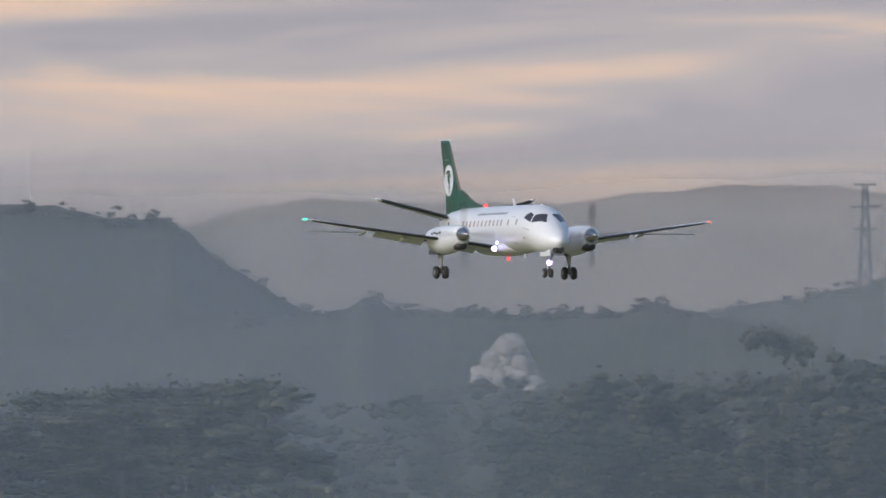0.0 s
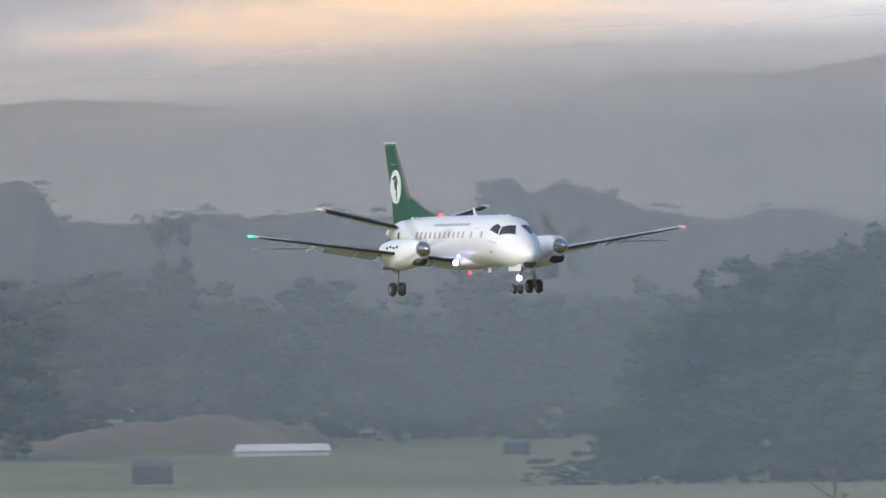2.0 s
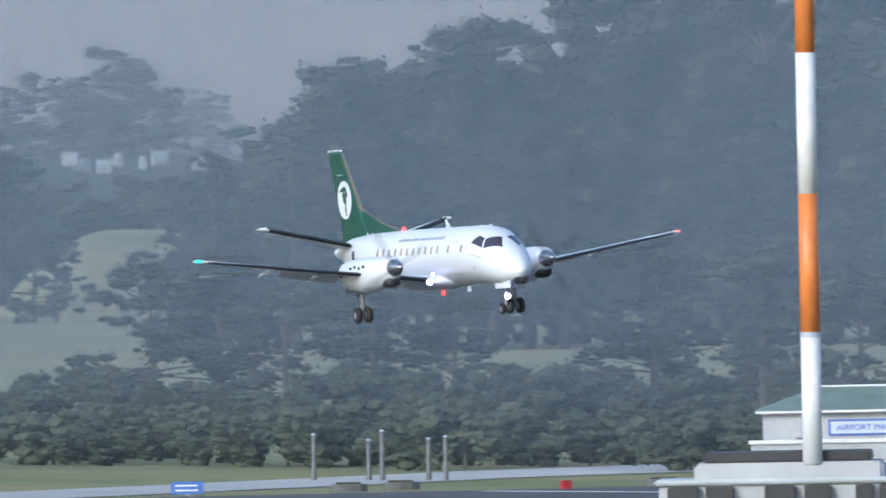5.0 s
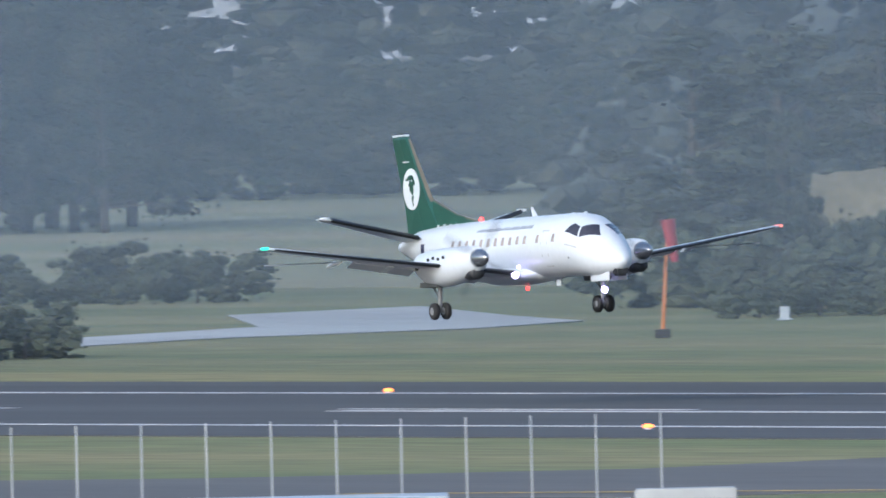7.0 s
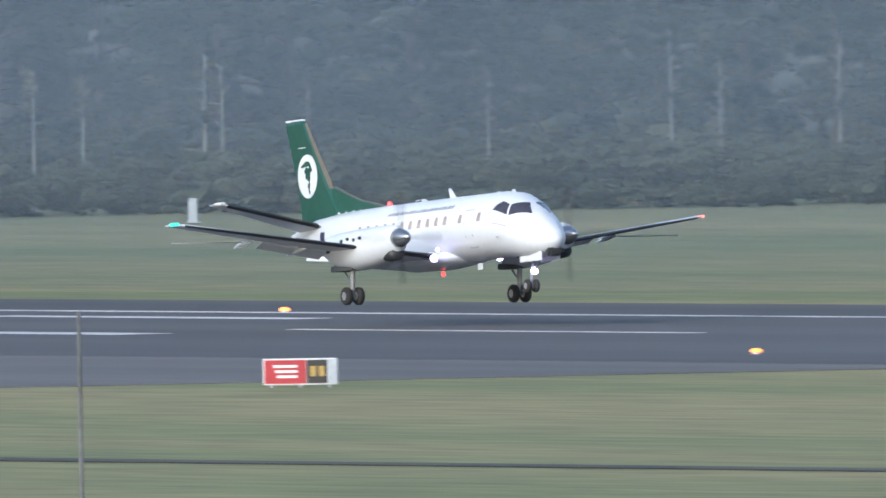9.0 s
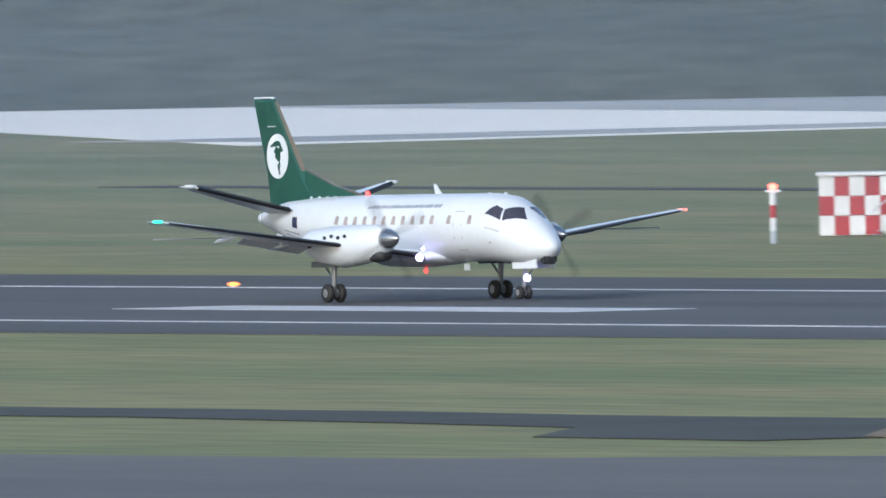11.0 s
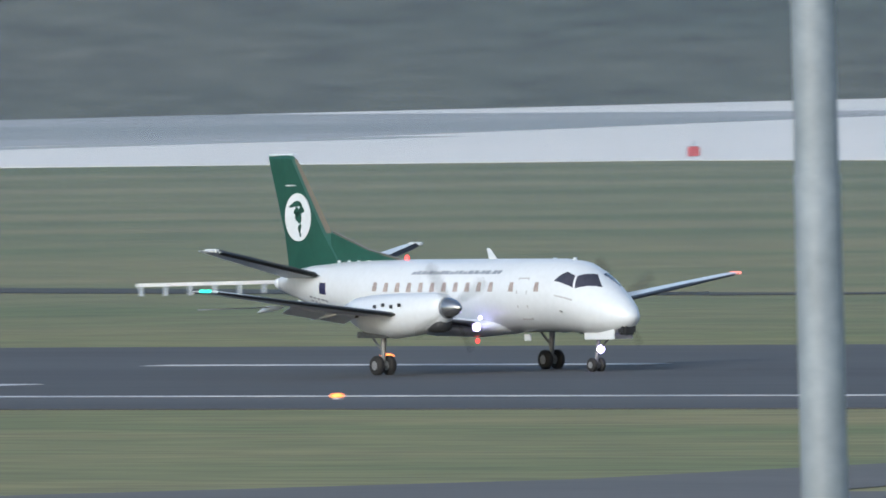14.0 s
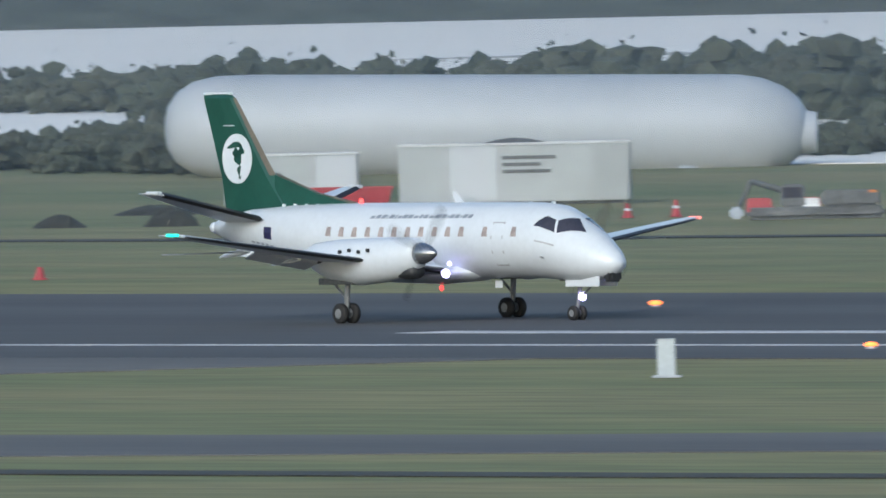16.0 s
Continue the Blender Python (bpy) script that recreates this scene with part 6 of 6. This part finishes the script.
    for u in (-0.66, 0.66):
        part("side_frame", box(u - 0.06, u + 0.06, -0.1, 0.1, 7.25, 8.32, 0.02), GREYMETAL, a)
    for k in range(4):
        part("element", tube((-0.62, 0, 7.32 + 0.29 * k), (0.62, 0, 7.40 + 0.29 * k), 0.03, n=6), WHITE, a)
        part("element", tube((-0.62, 0, 7.45 + 0.27 * k), (0.62, 0, 7.30 + 0.27 * k), 0.02, n=6), WHITE, a)
    part("feed", box(-0.09, 0.09, -0.12, 0.12, 7.7, 7.95, 0.02), DARK, a)
    part("lower_drum", tube((-0.2, -0.05, 6.1), (-0.2, -0.05, 6.5), 0.2, n=14), GREYMETAL, a)
    # rescue station and the boat park by the shore
    h = thing("rescue_station", "pale shed with a green-grey roof and blue sign", "building", pose(*polar(66.20, 1340), 0, 0, 0, 66.2))
    part("wall", box(-5.3, 6.5, 0, 7, 0, 3.15, 0.03), WALL, h)
    part("roof", loft([[(-5.6, -0.3, 3.1), (-5.6, 3.5, 3.15), (-5.6, 7.3, 3.1)], [(-2.9, -0.3, 3.12), (-2.9, 3.5, 4.1), (-2.9, 7.3, 3.12)], [(6.8, -0.3, 3.12), (6.8, 3.5, 4.1), (6.8, 7.3, 3.12)]]), ROOF, h, "green-grey metal roof")
    part("gutter", box(-5.6, 6.8, -0.36, -0.28, 3.02, 3.12), WHITE, h)
    part("ridge_cap", box(-2.9, 6.8, 3.4, 3.6, 4.06, 4.14), WHITE, h)
    sign = part("sign", box(-2.55, 2.35, -0.10, -0.02, 2.05, 2.72, 0.01), BLUE, h, "blue sign with white lettering")
    part("sign_field", box(-2.45, 2.25, -0.12, -0.09, 2.13, 2.64), surface("sign_pale_field", (0.45, 0.50, 0.62), 0.5, vary=0.1, scale=1), sign)
    cu = bpy.data.curves.new("sign_text", "FONT")
    cu.body, cu.size, cu.align_x, cu.extrude = "AIRPORT MARINE RESCUE", 0.36, "CENTER", 0.008
    tx = new("lettering", cu)
    me = bpy.data.meshes.new_from_object(tx)
    bpy.data.objects.remove(tx)
    me.materials.append(BLUE)
    tx = new("lettering", me)
    tx.parent, tx.location, tx.rotation_euler = sign, (-0.1, -0.135, 2.26), (radians(90), 0, 0)
    part("annex", box(-5.8, 0.0, -1.6, -0.1, 0, 1.75, 0.02), WALL, h)
    part("annex_roof", box(-5.9, 0.1, -1.7, 0.0, 1.75, 1.90, 0.02), WHITE, h)
    part("vent", box(-3.9, -3.5, -0.06, 0.0, 1.8, 2.0), GREYMETAL, h)
    part("door", box(3.0, 3.3, -0.05, 0.0, 0, 1.9), WHITE, h)
    b = thing("notice_sign", "blue notice board with pale writing", "sign", pose(-1240, 514.6, 0, 0, 0, 67))
    part("panel", box(-0.68, 0.68, -0.04, 0.04, 0.06, 0.60, 0.02), BLUE, b)
    for k in range(2):
        part("writing_bar", box(-0.5, 0.45, -0.05, -0.03, 0.40 - 0.2 * k, 0.46 - 0.2 * k), WHITE, b)
    part("leg", box(-0.05, 0.05, -0.03, 0.03, 0, 0.1), GALV, b)
    for x, y, hh in ((-1286, 539.7, 2.0), (-1281, 540.2, 1.75), (-1279.5, 540.2, 2.15), (-1275.5, 540.7, 1.8), (-1273.6, 540.7, 1.9)):
        p = thing("mooring_pile", "slim pale pile standing by the shore", "pile", pose(x, y, 0, 0, 0, 67), "piles by the shore")
        part("shaft", tube((0, 0, 0), (0, 0, hh), 0.12, 0.10, 10), GREYMETAL, p)
        part("cap", tube((0, 0, hh), (0, 0, hh + 0.08), 0.12, 0.06, 10), GALV, p)
    for x, y in ((-1240, 522), (-1242.6, 525.5), (-1247, 507), (-1232, 533)):
        p = thing("dinghy", "low dark dinghy under a cover", "boat", pose(x, y, 0, 0, 0, 60), "boats on the shore")
        part("boat_hull", loft([[(-0.7 * s, -0.28 * w, 0.02), (-0.7 * s, 0.28 * w, 0.02), (-0.7 * s, 0.36 * w, 0.34), (-0.7 * s, -0.36 * w, 0.34)] for s, w in ((1, 0.8), (0, 1), (-0.7, 0.8), (-1.1, 0.1))]), GREYMETAL, p)
        part("cover", box(-0.6, 0.5, -0.25, 0.25, 0.33, 0.42, 0.04), DARK, p)
    p = thing("red_bin", "small red bin by the shore", "bin", pose(-1231.3, 528.2, 0))
    part("body", box(-0.2, 0.2, -0.2, 0.2, 0, 0.32, 0.03), RED, p)
    part("lid", box(-0.22, 0.22, -0.22, 0.22, 0.32, 0.38, 0.02), RED, p)


def build_far_things():
    t = thing("long_shed", "long low white-roofed shed on the field", "shed", pose(-3323, 1197, terrain(-3323, 1197), 0, 0, 70))
    part("wall", box(-5.2, 5.2, 0, 4, 0, 0.7), WALL, t)
    part("roof", loft([[(-5.5, -0.3, 0.65), (5.5, -0.3, 0.65), (5.5, 4.3, 0.65), (-5.5, 4.3, 0.65)], [(-4.9, 1.9, 1.45), (5.1, 1.9, 1.45), (5.1, 2.1, 1.45), (-4.9, 2.1, 1.45)]]), WHITE, t, "pale roof")
    for x, y, w, hh, lab in ((-3302, 1217, 3.0, 1.8, "small dark barn on the green field"), (-3020, 1074, 4.1, 2.4, "dark square shed at the field's edge")):
        b = thing("barn", lab, "barn", pose(x, y, terrain(x, y), 0, 0, 70))
        part("wall", box(-w / 2, w / 2, 0, w * 0.8, 0, hh * 0.8, 0.05), DARK, b)
        part("roof", loft([[(-w / 2 - 0.1, -0.1, hh * 0.78), (w / 2 + 0.1, -0.1, hh * 0.78), (w / 2 + 0.1, w * 0.8, hh * 0.78), (-w / 2 - 0.1, w * 0.8, hh * 0.78)], [(-w / 2, w * 0.38, hh), (w / 2, w * 0.38, hh), (w / 2, w * 0.42, hh), (-w / 2, w * 0.42, hh)]]), GREYMETAL, b)
    random.seed(21)
    for k in range(18):
        bb = 71.0 - 0.55 * (k + random.random()) / 18
        x, y = polar(bb, random.uniform(3700, 3900))
        c = thing("far_house", "small pale house among distant trees", "house", pose(x, y, terrain(x, y), 0, 0, random.uniform(0, 90)), "distant houses")
        w, hh = random.uniform(1.0, 2.2), random.uniform(0.7, 1.4)
        part("wall", box(-w / 2, w / 2, -w / 3, w / 3, 0, hh, 0.05), CONTAINER, c)
        part("roof", loft([[(-w / 2, -w / 3, hh), (w / 2, -w / 3, hh), (w / 2, w / 3, hh), (-w / 2, w / 3, hh)], [(-w / 2, -0.05, hh + 0.5), (w / 2, -0.05, hh + 0.5), (w / 2, 0.05, hh + 0.5), (-w / 2, 0.05, hh + 0.5)]]), WALL, c)
    for bb, d in ((67.66, 3418), (67.64, 3420), (67.60, 3416), (67.575, 3420), (67.53, 3414), (67.50, 3418), (67.43, 3420)):
        x, y = polar(bb, d)
        c = thing("far_house", "small white house on a wooded rise", "house", pose(x, y, random.uniform(12.4, 13.4), 0, 0, random.uniform(0, 90)), "distant houses")
        w, hh = random.uniform(0.8, 1.9), random.uniform(0.8, 1.3)
        part("wall", box(-w / 2, w / 2, -w / 3, w / 3, 0, hh, 0.05), CONTAINER, c)
        part("roof", loft([[(-w / 2, -w / 3, hh), (w / 2, -w / 3, hh), (w / 2, w / 3, hh), (-w / 2, w / 3, hh)], [(-w / 2, -0.05, hh + 0.5), (w / 2, -0.05, hh + 0.5), (w / 2, 0.05, hh + 0.5), (-w / 2, 0.05, hh + 0.5)]]), CONTAINER, c)
    x, y = polar(70.78, 4330)
    p = thing("pylon", "tall lattice power pylon on the ridge", "pylon", pose(x, y, 26, 0, 0, 60))
    bm = bmesh.new()
    for k in range(8):
        w0, w1 = 2.3 - 0.22 * k, 2.3 - 0.22 * (k + 1)
        for sx in (-1, 1):
            for sy in (-1, 1):
                tube((sx * w0 / 2, sy * w0 / 2, 2.7 * k), (sx * w1 / 2, sy * w1 / 2, 2.7 * (k + 1)), 0.11, n=5, bm=bm)
            tube((sx * w0 / 2, -w0 / 2, 2.7 * k), (-sx * w1 / 2, -w1 / 2, 2.7 * (k + 1)), 0.07, n=5, bm=bm)
            tube((sx * w0 / 2, w0 / 2, 2.7 * k), (-sx * w1 / 2, w1 / 2, 2.7 * (k + 1)), 0.07, n=5, bm=bm)
    part("tower", bm, GREYMETAL, p)
    for z, w in ((21.5, 3.0), (18.5, 3.8), (15.5, 3.2)):
        part("crossarm", box(-w / 2, w / 2, -0.15, 0.15, z, z + 0.3), GREYMETAL, p)
    # a plume of steam drifting up from the valley
    x, y = polar(71.42, 3950)
    bm = bmesh.new()
    random.seed(3)
    for k in range(90):
        u = random.random() ** 1.3
        half = 3.9 * (1 - u) ** 0.7 + 0.4
        clump(bm, (random.uniform(-half, half) - 0.6 * (1 - u), random.uniform(-1, 1), 6.2 * u), random.uniform(1.1, 1.7), k * 0.7, 0.9)
    st = part("steam_plume", bm, STEAM, None, "", True)
    st.matrix_basis = pose(x, y, 19.2, 0, 0, 71.4)
    tagged(st, "pale plume of steam rising from the valley", "steam", kind="stuff")


def build_field_things():
    build_radar_site()
    build_signs()
    build_far_yard()
    build_near_buildings()
    build_far_things()


def motions():
    """Everything that moves: the aircraft along its landing, its propellers and wheels."""
    walk(AIRCRAFT, AIRCRAFT_ROWS)
    frames = range(0, 16 * FPS + 1)
    for ob, place, s in PROPELLERS:
        walk(ob, [(k / FPS, pose(*place, 80.0 * k, 0, 0)) for k in frames])
    for ob, place in WHEELS:
        start = 280 if place[0] < 1 else 305
        walk(ob, [(0.0, pose(*place))] + [(k / FPS, pose(*place, 0, 76.0 * max(0, k - start), 0)) for k in range(start, 16 * FPS + 1)])


build_ground()
build_airfield()
build_edge_lights()
AIRCRAFT = build_aircraft()
build_land()
build_field_things()
motions()
